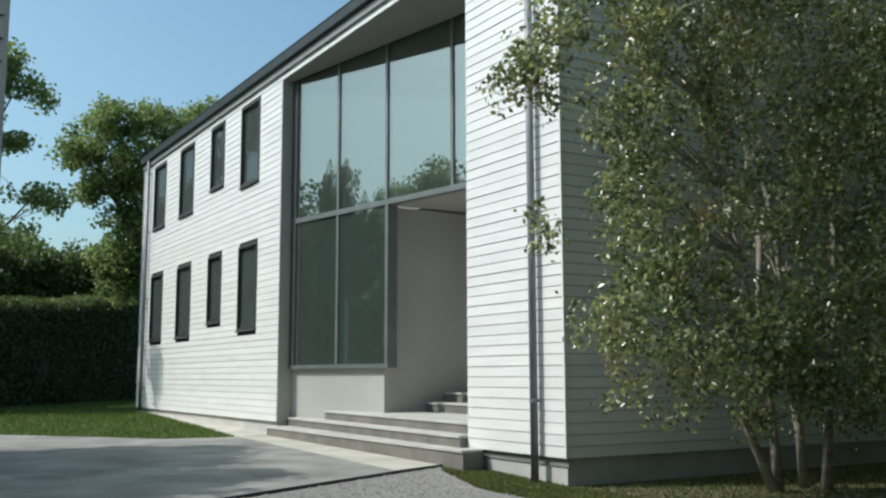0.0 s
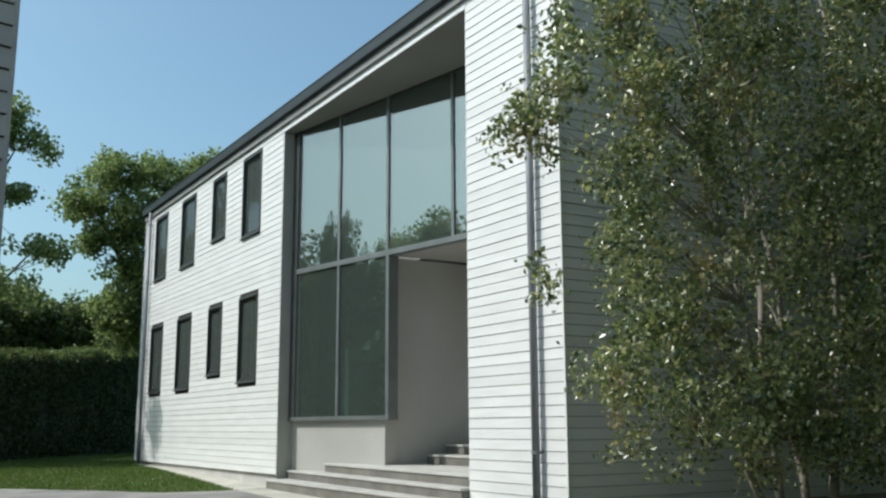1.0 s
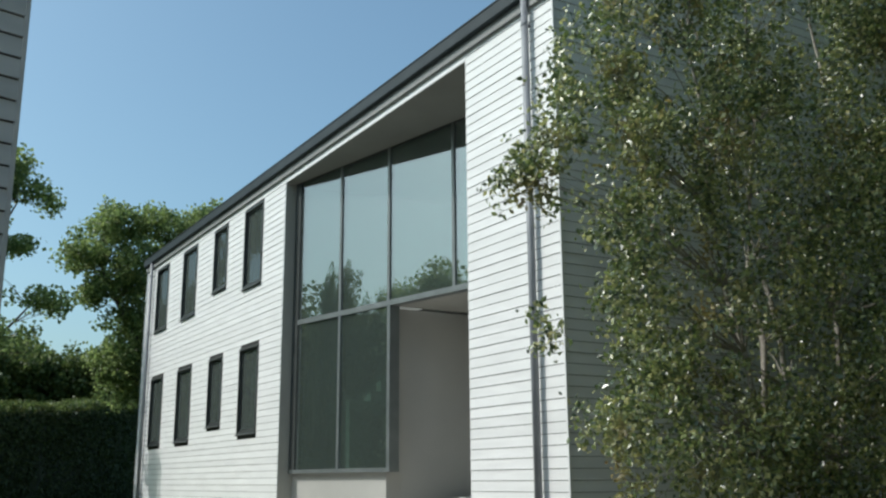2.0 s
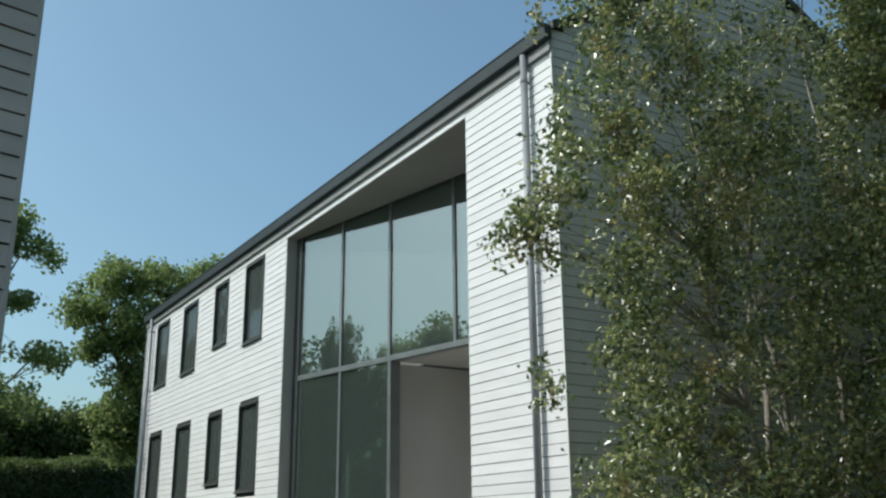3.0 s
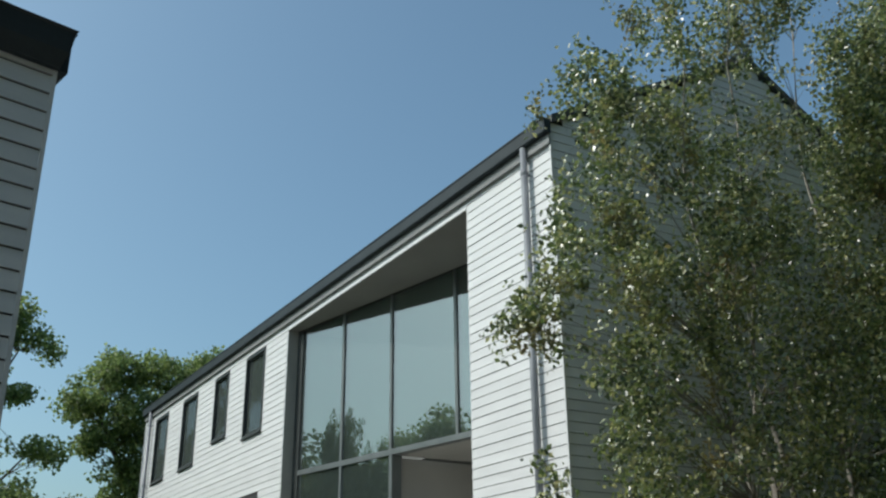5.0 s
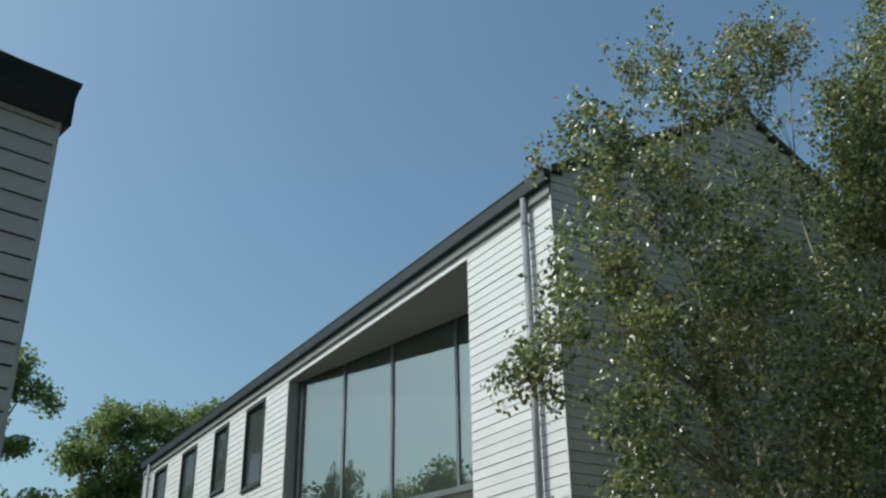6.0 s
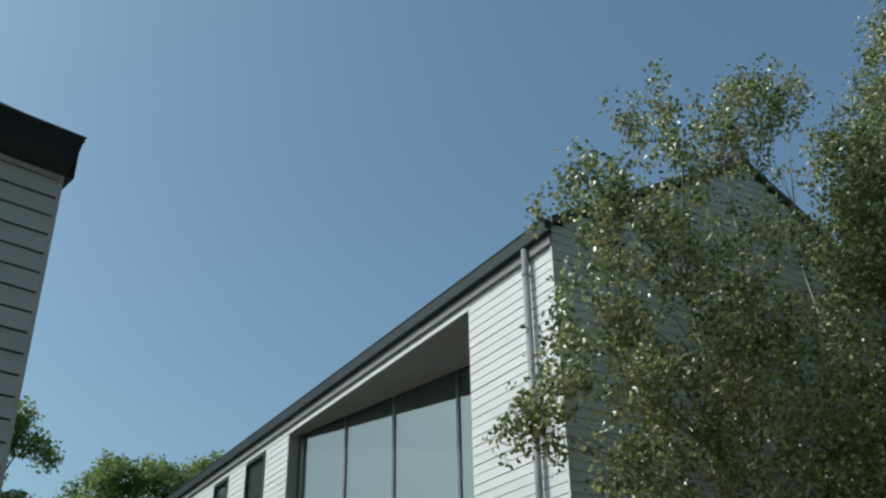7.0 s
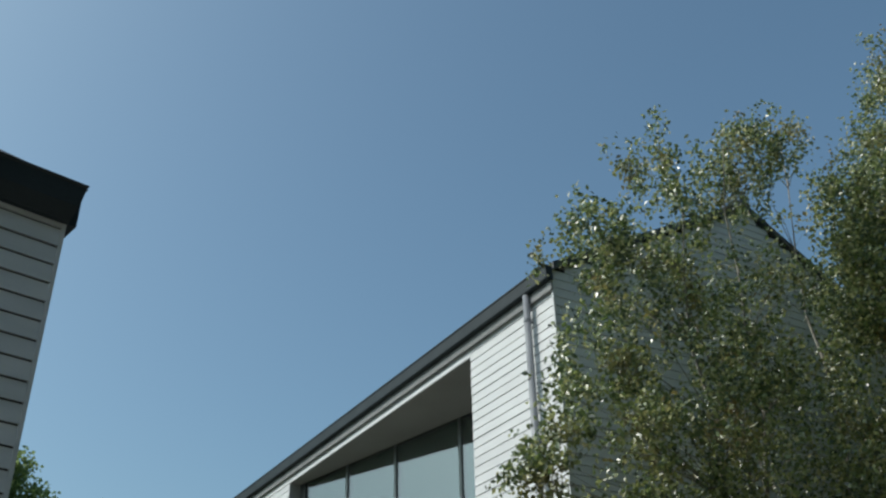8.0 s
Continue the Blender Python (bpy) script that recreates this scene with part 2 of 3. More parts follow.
def sheet(name, outline, lift, material, label, category):
    """A thin layer that follows the ground's slope, with a small edge of its own."""
    bm = bmesh.new()
    f = bm.faces.new([bm.verts.new((x, y, 0)) for x, y in outline])
    if f.normal.z < 0:
        f.normal_flip()
    for cut in GY[1:5]:
        bmesh.ops.bisect_plane(bm, geom=bm.verts[:] + bm.edges[:] + bm.faces[:], plane_co=(0, cut, 0), plane_no=(0, 1, 0))
    bmesh.ops.triangulate(bm, faces=bm.faces[:])
    for v in bm.verts:
        v.co.z = gz(v.co.y) + lift
    bmesh.ops.recalc_face_normals(bm, faces=bm.faces[:])
    if sum(q.normal.z for q in bm.faces) < 0:
        bmesh.ops.reverse_faces(bm, faces=bm.faces[:])
    rim = [e for e in bm.edges if e.is_boundary]
    down = bmesh.ops.extrude_edge_only(bm, edges=rim)["geom"]
    for v in down:
        if isinstance(v, bmesh.types.BMVert):
            v.co.z -= lift + 0.05
    return tagged(part(name, bm, material), label, category, "", "structure")


# the edge between the concrete and the gravel
EDGE_A, EDGE_B = (-10.0, 3.45), (6.40, 10.56)
DRIVE = [EDGE_A, EDGE_B, (7.0, 10.5), (7.0, 16.9), (6.45, 17.05), (5.6, 16.8), (4.7, 16.9), (3.7, 17.9), (2.4, 19.0), (-10, 22)]
GRAVEL = [(-14, -18), (14, -18), (9, -4), (6.4, 5.0), (5.75, 7.6), (5.78, 8.8), (6.15, 10.1), (6.36, 10.50), (-10, 3.40), (-14, 1.7)]


def inside(x, y, outline):
    hit = False
    for (x0, y0), (x1, y1) in zip(outline, outline[1:] + outline[:1]):
        if (y0 > y) != (y1 > y) and x < x0 + (y - y0) / (y1 - y0) * (x1 - x0):
            hit = not hit
    return hit


def build_paving():
    sheet("driveway", DRIVE, 0.035, M_CONCRETE, "pale worn concrete forecourt before the entrance steps", "driveway")
    sheet("gravel", GRAVEL, 0.02, M_GRAVEL, "loose grey gravel beside the concrete forecourt", "gravel")
    sheet("verge", [(6.4, 5.0), (13.5, 5.0), (13.5, 8.55), (6.80, 8.55), (6.80, 10.4), (6.36, 10.46), (6.15, 10.1), (5.78, 8.8), (5.75, 7.6)], 0.008, M_SOIL, "worn earth verge with dry grass", "verge")
    sheet("pavement", [(5.62, 10.32), (6.42, 10.64), (6.52, 16.8), (5.95, 16.75)], 0.041, M_APRON, "paler concrete apron along the lowest step", "pavement")
    sheet("pavement", [(6.80, 16.95), (6.80, 25.6), (6.52, 25.6), (6.30, 20.0), (6.02, 17.0)], 0.03, M_APRON, "narrow pale concrete strip along the foot of the house", "pavement")
    a, b = Vector((*EDGE_A, 0)), Vector((*EDGE_B, 0))
    d = (b - a).normalized()
    s = Vector((d.y, -d.x, 0)) * 0.018
    bm = bmesh.new()
    steps = 24
    for k in range(steps):
        p, q = a.lerp(b, k / steps), a.lerp(b, (k + 1) / steps)
        vs = [bm.verts.new((r.x + e * s.x, r.y + e * s.y, gz(r.y) + h)) for r in (p, q) for e in (-1, 1) for h in (-0.02, 0.05)]
        for f in ((0, 1, 5, 4), (2, 6, 7, 3), (1, 3, 7, 5), (0, 4, 6, 2), (0, 2, 3, 1), (4, 5, 7, 6)):
            bm.faces.new([vs[i] for i in f])
    tagged(part("edging", bm, M_METAL), "thin dark metal edging strip between concrete and gravel", "edging", "", "structure")
    # loose stones lying on the gravel
    rng = np.random.default_rng(5)
    verts, faces = [], []
    while len(faces) < 4200 * 8:
        x, y = rng.uniform(2.4, 6.4), rng.uniform(5.5, 10.6)
        if not inside(x, y, GRAVEL):
            continue
        r = rng.uniform(0.008, 0.02)
        k = len(verts)
        z = gz(y) + 0.02 + r * 0.3
        for e in ((1, 0, 0), (0, 1, 0), (-1, 0, 0), (0, -1, 0), (0, 0, 0.6), (0, 0, -0.6)):
            verts.append((x + r * e[0] * rng.uniform(0.7, 1.3), y + r * e[1] * rng.uniform(0.7, 1.3), z + r * e[2]))
        for i in range(4):
            faces.append((k + i, k + (i + 1) % 4, k + 4))
            faces.append((k + (i + 1) % 4, k + i, k + 5))
    tagged(from_arrays("gravel_stones", verts, faces, M_STONE), "loose pale grey pebbles scattered on the gravel", "gravel", "", "stuff")


def build_grass():
    rng = np.random.default_rng(8)
    verts, faces = [], []

    def blades(n, x0, x1, y0, y1, h, keep):
        xs, ys = rng.uniform(x0, x1, n), rng.uniform(y0, y1, n)
        for x, y in zip(xs, ys):
            if not keep(x, y):
                continue
            a, hh = rng.uniform(0, math.tau), h * rng.uniform(0.5, 1.3)
            w = 0.006 + 0.004 * rng.random() + 0.0004 * y
            c, s = math.cos(a) * w, math.sin(a) * w
            lx, ly = rng.normal(0, hh * 0.45, 2)
            k = len(verts)
            z = gz(y)
            verts.extend(((x - c, y - s, z), (x + c, y + s, z), (x + lx, y + ly, z + hh)))
            faces.append((k, k + 1, k + 2))

    blades(30000, 5.5, 6.75, 6.5, 10.5, 0.034, lambda x, y: not inside(x, y, GRAVEL) and not inside(x, y, DRIVE))
    blades(16000, 6.6, 13.5, 5.6, 8.36, 0.04, lambda x, y: True)
    tagged(from_arrays("grass", verts, faces, M_DRY), "sparse short dry grass along the foot of the pier", "grass", "", "stuff")
    verts, faces = [], []
    blades(90000, 0.8, 11.0, 16.6, 38.0, 0.055, lambda x, y: not inside(x, y, DRIVE) and x < (6.02 + 0.06 * (y - 17) if y < 25.6 else 6.6 + max(0, y - 27.2) * 0.5) and x > 0.08 * y)
    tagged(from_arrays("grass", verts, faces, M_GRASS), "short bright green grass with paler tips", "grass", "", "stuff")


# ---- main house ----
XF = 6.71                      # face of the long front
Y_NEAR, Y_FAR = 8.44, 27.05    # its two ends
Y_R, Y_L = 10.42, 16.90        # sides of the tall entrance opening
X_BACK, X_RIDGE, Z_RIDGE = 14.5, 10.6, 9.52
Z_EAVE, Z_HEAD, EXPO, EXPO_L = 7.14, 6.84, 0.1268, 0.1268
SLOPE = (Z_RIDGE - 7.36) / (X_RIDGE - XF)
CORE = XF + 0.014


def board_mesh(name, expo, proud, material, gap):
    """One bevelled board a metre long, thick at its foot, with an open joint above it."""
    bm = extrude_y([(-proud, 0.0), (-proud * 0.55, expo - gap), (0.0, expo - gap), (0.0, 0.004)], 0, 1)
    me = bpy.data.meshes.new(name)
    bm.to_mesh(me)
    bm.free()
    me.materials.append(material)
    return me


def lap(wall, me, y0, y1, x, z, turn=0.0):
    """A board of a wall that faces -x from y0 to y1, or, turned, of one that faces -y (y0, y1 are then x and x is y)."""
    rng = random.uniform(-0.0015, 0.0015)
    if turn:
        m = Matrix.Translation((y1, x + rng, z)) @ Matrix.Rotation(radians(90), 4, "Z") @ Matrix.Diagonal((1, y1 - y0, 1, 1))
    else:
        m = Matrix.Translation((x + rng, y0, z)) @ Matrix.Diagonal((1, y1 - y0, 1, 1))
    shared("board", me, m, wall)


WINDOWS = [(y0, y1, z0, z1) for z1, zs in ((6.80, (5.10, 5.37)), (3.85, (2.12, 2.36)))
           for (y0, y1), z0 in zip(((24.90, 26.02), (22.46, 23.60), (20.24, 21.16), (18.07, 19.14)), (zs[0], zs[0], zs[1], zs[0]))]
Z_BASE_L, Z_BASE_R = 0.375, 0.30


def clear_spans(y0, y1, z0, z1):
    """The stretches of y0..y1 that no window interrupts at the height z0..z1."""
    cuts = sorted((a, b) for a, b, c, d in WINDOWS if c < z1 - 0.02 and d > z0 + 0.02)
    at, out = y0, []
    for a, b in cuts:
        out.append((at, a))
        at = b
    return out + [(at, y1)]


def build_window(house, y0, y1, z0, z1):
    w = empty("window", "", "")
    w.parent = house
    w.location = (XF, y0, z0)
    dy, dz, f = y1 - y0, z1 - z0, 0.048
    part("window_frame", boxes((-0.022, 0.10, 0, f, 0, dz), (-0.022, 0.10, dy - f, dy, 0, dz), (-0.022, 0.10, f, dy - f, dz - f, dz), (-0.022, 0.10, f, dy - f, 0, f)), M_FRAME, w, "dark grey metal window frame")
    part("sash", boxes((0.03, 0.07, f, f + 0.035, f, dz - f), (0.03, 0.07, dy - f - 0.035, dy - f, f, dz - f), (0.03, 0.07, f + 0.035, dy - f - 0.035, dz - f - 0.035, dz - f), (0.03, 0.07, f + 0.035, dy - f - 0.035, f, f + 0.05)), M_FRAME, w)
    sill = extrude_y([(-0.055, -0.03), (-0.055, -0.012), (-0.024, 0.006), (0.0, 0.006), (0.0, -0.03)], -0.004, dy + 0.004)
    part("sill", sill, M_FRAME, w, "dark metal sloping sill")
    part("window_board", boxes((0.101, 0.26, f, dy - f, f - 0.02, f + 0.03)), M_BOARD, w, "white inner window board")
    pane = part("pane", boxes((0.046, 0.052, f + 0.03, dy - f - 0.03, f + 0.04, dz - f - 0.03)), M_PANE, w, "dark reflecting glass")
    pane.visible_shadow = False


def build_house():
    house = empty("house", "long white clapboard house with dark roof and tall glazed entrance", "house", at=(0, 0, 0))
    me = board_mesh("board", EXPO, 0.018, M_BOARD, 0.0055)
    # front wall left of the entrance: a core with real window holes
    ys = sorted({Y_L, Y_FAR, *(v for w in WINDOWS for v in w[:2])})
    bm = bmesh.new()
    for a, b in zip(ys, ys[1:]):
        holes = sorted((w[2], w[3]) for w in WINDOWS if w[0] <= a + 1e-6 and w[1] >= b - 1e-6)
        at = Z_BASE_L
        for c, d in holes:
            box(bm, CORE, CORE + 0.24, a, b, at, c)
            at = d
        box(bm, CORE, CORE + 0.24, a, b, at, 7.30)
    front = part("wall", bm, M_SHEATH, house, "white painted clapboard front with eight dark windows")
    z = Z_BASE_L
    slim = board_mesh("board", EXPO_L, 0.018, M_BOARD, 0.0055)
    while z < Z_EAVE + 0.05:
        for a, b in clear_spans(Y_L, Y_FAR, z, z + EXPO_L):
            lap(front, slim, a, b, CORE, z)
        z += EXPO_L
    # the narrow front right of the entrance
    strip = part("wall", boxes((CORE, CORE + 0.24, Y_NEAR + 0.014, Y_R, Z_BASE_R, 7.30)), M_SHEATH, house, "narrow white clapboard pier beside the entrance")
    z = Z_BASE_R
    while z < Z_EAVE + 0.05:
        lap(strip, me, Y_NEAR, Y_R, CORE, z)
        z += EXPO
    # over the entrance
    head = part("wall", boxes((CORE, CORE + 0.24, Y_R, Y_L, Z_HEAD, 7.30)), M_SHEATH, house, "white boards over the entrance opening")
    for z in (Z_HEAD, Z_HEAD + EXPO, Z_HEAD + 2 * EXPO):
        lap(head, me, Y_R, Y_L, CORE, z)
    # near gable
    bm = bmesh.new()
    outline = ((CORE, Z_BASE_R), (X_BACK, Z_BASE_R), (X_BACK, 7.36), (X_RIDGE, Z_RIDGE - 0.06), (CORE, 7.30))
    a = [bm.verts.new((x, Y_NEAR + 0.014, zz)) for x, zz in outline]
    b = [bm.verts.new((x, Y_NEAR + 0.24, zz)) for x, zz in outline]
    bm.faces.new(a), bm.faces.new(b[::-1])
    for i in range(5):
        bm.faces.new((a[i], b[i], b[(i + 1) % 5], a[(i + 1) % 5]))
    bmesh.ops.recalc_face_normals(bm, faces=bm.faces[:])
    gable = part("wall", bm, M_SHEATH, house, "white clapboard gable in open shade")
    z = Z_BASE_R
    while z + EXPO < Z_RIDGE - 0.12:
        over = max(0.0, (z + EXPO - 7.28) / SLOPE)
        lap(gable, me, XF + over, X_BACK - over * (X_BACK - X_RIDGE) / (X_RIDGE - XF), Y_NEAR + 0.014, z, 1)
        z += EXPO
    part("corner_board", boxes((XF - 0.022, XF + 0.004, Y_NEAR - 0.022, Y_NEAR + 0.004, Z_BASE_R, 7.2)), M_BOARD, house)
    # far gable, back wall and floors close the house
    part("wall", boxes((CORE + 0.25, X_BACK - 0.25, Y_FAR - 0.24, Y_FAR - 0.002, 0.3, 7.3)), M_STUCCO, house)
    part("wall", boxes((X_BACK - 0.24, X_BACK, Y_NEAR + 0.25, Y_FAR, 0.3, 7.3)), M_STUCCO, house)
    part("corner_board", boxes((XF - 0.03, XF + 0.22, Y_FAR + 0.001, Y_FAR + 0.03, Z_BASE_L, 7.2)), M_BOARD, house)
    part("floor_slab", boxes((8.6, X_BACK - 0.25, Y_NEAR + 0.25, 15.75, 4.20, 4.40), (10.1, X_BACK - 0.25, 15.75, Y_L, 4.20, 4.40), (CORE + 0.25, X_BACK - 0.25, Y_L + 0.25, Y_FAR - 0.25, 4.15, 4.40)), M_ROOM, house)
    part("ground_slab", boxes((8.9, X_BACK - 0.25, Y_NEAR + 0.25, Y_L, 0.5, 0.6), (CORE + 0.25, X_BACK - 0.25, Y_L + 0.25, Y_FAR - 0.25, 0.4, 0.5)), M_ROOM, house)
    part("partition", boxes((10.6, 10.75, Y_NEAR + 0.25, Y_FAR - 0.25, 0.6, 4.15), (10.9, 11.05, Y_NEAR + 0.25, Y_FAR - 0.25, 4.4, 6.9)), M_ROOM, house)
    part("partition", boxes((7.5, 10.6, Y_L, Y_L + 0.2, 0.5, 4.15), (7.5, 10.9, Y_L, Y_L + 0.2, 4.4, 6.9)), M_ROOM, house)
    part("ceiling", boxes((8.5, X_BACK - 0.25, Y_NEAR + 0.25, Y_L, 6.92, 7.0), (CORE + 0.25, X_BACK - 0.25, Y_L + 0.02, Y_FAR - 0.25, 6.92, 7.0)), M_ROOM, house)
    # plinth, set back under the boards; a dark strip above it stands in for their shadow
    part("shade_strip", boxes((XF + 0.045, XF + 0.058, Y_NEAR + 0.02, Y_R, Z_BASE_R - 0.10, Z_BASE_R + 0.004)), M_FASCIA_SHADE, house, "dark strip standing in for the shadow under the boards")
    part("plinth", boxes((XF + 0.06, XF + 0.25, Y_NEAR + 0.06, Y_R, -0.3, Z_BASE_R + 0.005), (XF + 0.25, X_BACK, Y_NEAR + 0.06, Y_NEAR + 0.25, -0.3, Z_BASE_R + 0.005)), M_PLINTH, house, "pale concrete plinth")
    part("plinth", boxes((XF + 0.06, XF + 0.25, Y_L, Y_FAR - 0.05, -0.3, Z_BASE_L + 0.005)), M_PLINTH, house, "pale concrete plinth")
    # roof: two slopes with a thin dark verge, gutter along the front
    th, out = 0.11, 0.10
    for x0, x1, sgn in ((XF - 0.005, X_RIDGE, 1), (X_BACK + 0.1, X_RIDGE, -1)):
        za = Z_RIDGE - abs(x0 - X_RIDGE) * (SLOPE if sgn > 0 else (Z_RIDGE - 7.36) / (X_BACK - X_RIDGE))
        bm = extrude_y([(x0, za), (x1, Z_RIDGE), (x1, Z_RIDGE - th), (x0, za - th)], Y_NEAR - 0.06, Y_FAR + 0.08)
        part("roof", bm, M_SLATE, house, "dark slate roof slope")
    part("ridge_cap", extrude_y([(X_RIDGE - 0.14, Z_RIDGE - 0.06), (X_RIDGE, Z_RIDGE + 0.035), (X_RIDGE + 0.14, Z_RIDGE - 0.06), (X_RIDGE, Z_RIDGE + 0.01)], Y_NEAR - 0.07, Y_FAR + 0.09), M_METAL, house)
    # the dark gutter stands out from a pale eaves board and shades the top boards
    part("eaves_board", boxes((XF - 0.05, XF - 0.021, Y_NEAR - 0.03, Y_FAR + 0.09, 6.955, 7.29)), M_FASCIA_SHADE, house, "grey eaves fascia board")
    g0, g1 = XF - 0.125, XF - 0.051
    gutter = extrude_y([(g1, 7.085), (g0 + 0.02, 7.085), (g0 + 0.004, 7.105), (g0, 7.265), (g0 - 0.010, 7.275), (g0 - 0.010, 7.292), (g0 + 0.010, 7.292), (g0 + 0.012, 7.115), (g1 - 0.008, 7.105), (g1 - 0.008, 7.292), (g1, 7.292)], Y_NEAR - 0.04, Y_FAR + 0.10)
    part("gutter", gutter, M_METAL, house, "deep dark metal eaves gutter")
    for k in range(2):
        part("gutter_end", extrude_y([(XF - 0.02, 7.087), (g0 + 0.022, 7.087), (g0 + 0.006, 7.107), (g0 + 0.002, 7.29), (XF - 0.02, 7.29)], (Y_NEAR - 0.046, Y_FAR + 0.10)[k], (Y_NEAR - 0.04, Y_FAR + 0.106)[k]), M_METAL, house)
    for py, zb in ((8.909, gz(9.0) + 0.03), (26.41, gz(26.4) + 0.05)):
        px = XF - 0.082
        bm = tube(bmesh.new(), [(px, py, zb), (px, py, 7.08)], [0.046, 0.046], 16)
        pipe = part("downpipe", bm, M_PIPE, house, "round grey metal downpipe", True)
        for bz in (0.9, 3.0, 5.1, 6.7):
            bm = tube(bmesh.new(), [(px, py, bz), (px, py, bz + 0.035)], [0.053, 0.053], 16)
            box(bm, px + 0.03, XF - 0.004, py - 0.012, py + 0.012, bz, bz + 0.03)
            part("bracket", bm, M_PIPE, pipe)
    for w in WINDOWS:
        build_window(house, *w)
    build_entrance(house)
    build_stair(house)


# the glazed entrance front runs at a slant behind the opening
G_TURN = radians(10.9)
G_LEFT = Vector((7.06, 16.93, 0))
G_DIR = Vector((math.sin(G_TURN), -math.cos(G_TURN), 0))
G_MAT = Matrix.Translation(G_LEFT) @ Matrix.Rotation(math.atan2(G_DIR.y, G_DIR.x), 4, "Z")   # u along the glass, +v inwards, z up
C_MAT = Matrix.Translation((6.976, 16.73, 0)) @ Matrix.Rotation(math.atan2(G_DIR.y, G_DIR.x), 4, "Z")   # the glazing stands proud of the podium
POD = 2.75
U1, U2, U3, U4, U5 = 1.339, 2.717, 4.338, 5.682, 6.45
Z_SILL, Z_TRANS, Z_TOP = 1.333, 4.095, 6.90


def slanted(name, rows, material, parent, label="", bevel=0.0, at=None):
    bm = boxes(*rows, bevel=bevel)
    ob = part(name, bm, material, parent, label)
    ob.matrix_basis = at or C_MAT
    return ob


def build_entrance(house):
    part("jamb", boxes((CORE + 0.24, 7.62, Y_L + 0.002, Y_L + 0.10, 0.2, Z_HEAD), (CORE + 0.001, CORE + 0.24, Y_L - 0.006, Y_L, 0.2, Z_HEAD)), M_JAMB_SHADE, house, "grey side of the entrance recess, its shade put into the colour")
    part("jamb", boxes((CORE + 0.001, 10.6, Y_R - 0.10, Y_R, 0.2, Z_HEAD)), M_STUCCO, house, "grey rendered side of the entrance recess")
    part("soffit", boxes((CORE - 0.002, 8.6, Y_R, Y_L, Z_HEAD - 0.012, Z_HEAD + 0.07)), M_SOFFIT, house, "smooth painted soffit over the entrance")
    glassy = empty("curtain_wall", "", "")
    glassy.parent = house
    e = 0.03
    for u in (U1, U2, U3, U4):
        z0 = Z_SILL if u < 2.7 else Z_TRANS
        slanted("mullion", [(u - e, u + e, -0.035, 0.12, z0, Z_TOP - 0.03)], M_ALU, glassy, "slim grey metal mullion")
    slanted("transom", [(0.02, U5, -0.04, 0.12, Z_TRANS - 0.055, Z_TRANS + 0.035)], M_ALU, glassy, "grey metal transom across the glass")
    slanted("head_rail", [(-0.16, U5, -0.03, 0.12, Z_TOP - 0.10, Z_TOP)], M_FRAME, glassy)
    slanted("sill_rail", [(-0.16, U2 + 0.05, -0.035, 0.17, Z_SILL, Z_SILL + 0.065)], M_ALU, glassy, "grey metal sill over the render")
    slanted("side_post", [(-0.15, 0.02, -0.03, 0.12, Z_SILL + 0.065, Z_TOP - 0.10)], M_FRAME, glassy)
    slanted("corner_post", [(U2 - 0.03, U2 + 0.045, -0.035, 0.17, Z_SILL + 0.065, Z_TRANS - 0.055)], M_ALU, glassy)
    cuts = [0.02, U1, U2, U3, U4, U5]
    for a, b in zip(cuts, cuts[1:]):
        spans = [(Z_TRANS + 0.035, Z_TOP - 0.10)] + ([(Z_SILL + 0.065, Z_TRANS - 0.055)] if b < 2.8 else [])
        for z0, z1 in spans:
            p = slanted("pane", [(a + (0 if a < 0.2 else e), b - e, -0.012, 0.012, z0, z1)], M_GLASS, glassy, "large greenish reflecting pane")
            p.visible_shadow = False
    # rendered podium below the lower panes and the wall that runs back into the porch
    slanted("podium", [(-0.05, POD, -0.06, 0.26, 0.2, Z_SILL - 0.001)], M_STUCCO, house, "smooth off-white rendered podium wall", at=G_MAT)
    c = G_MAT @ Vector((POD, 0.26, 0))
    part("porch_wall", boxes((c.x - 0.02, 10.6, c.y, c.y + 0.14, 0.3, Z_TRANS - 0.05)), M_STUCCO, house, "plain rendered wall leading back into the porch")
    part("porch_wall", boxes((10.4, 10.58, Y_R, c.y, 0.3, Z_TRANS - 0.05)), M_STUCCO, house)
    e = C_MAT @ Vector((U2 + 0.03, 0.171, 0))
    part("corner_panel", boxes((e.x, c.x - 0.022, c.y, c.y + 0.14, Z_SILL, Z_TRANS - 0.05)), M_STUCCO, house)
    d = C_MAT @ Vector((U2, 0.10, 0))
    q = C_MAT @ Vector((U5, 0.10, 0))
    part("porch_ceiling", prism([(d.x, d.y), (10.4, d.y), (10.4, q.y), (q.x, q.y)], Z_TRANS - 0.05, Z_TRANS + 0.02), M_STUCCO, house, "off-white porch ceiling")


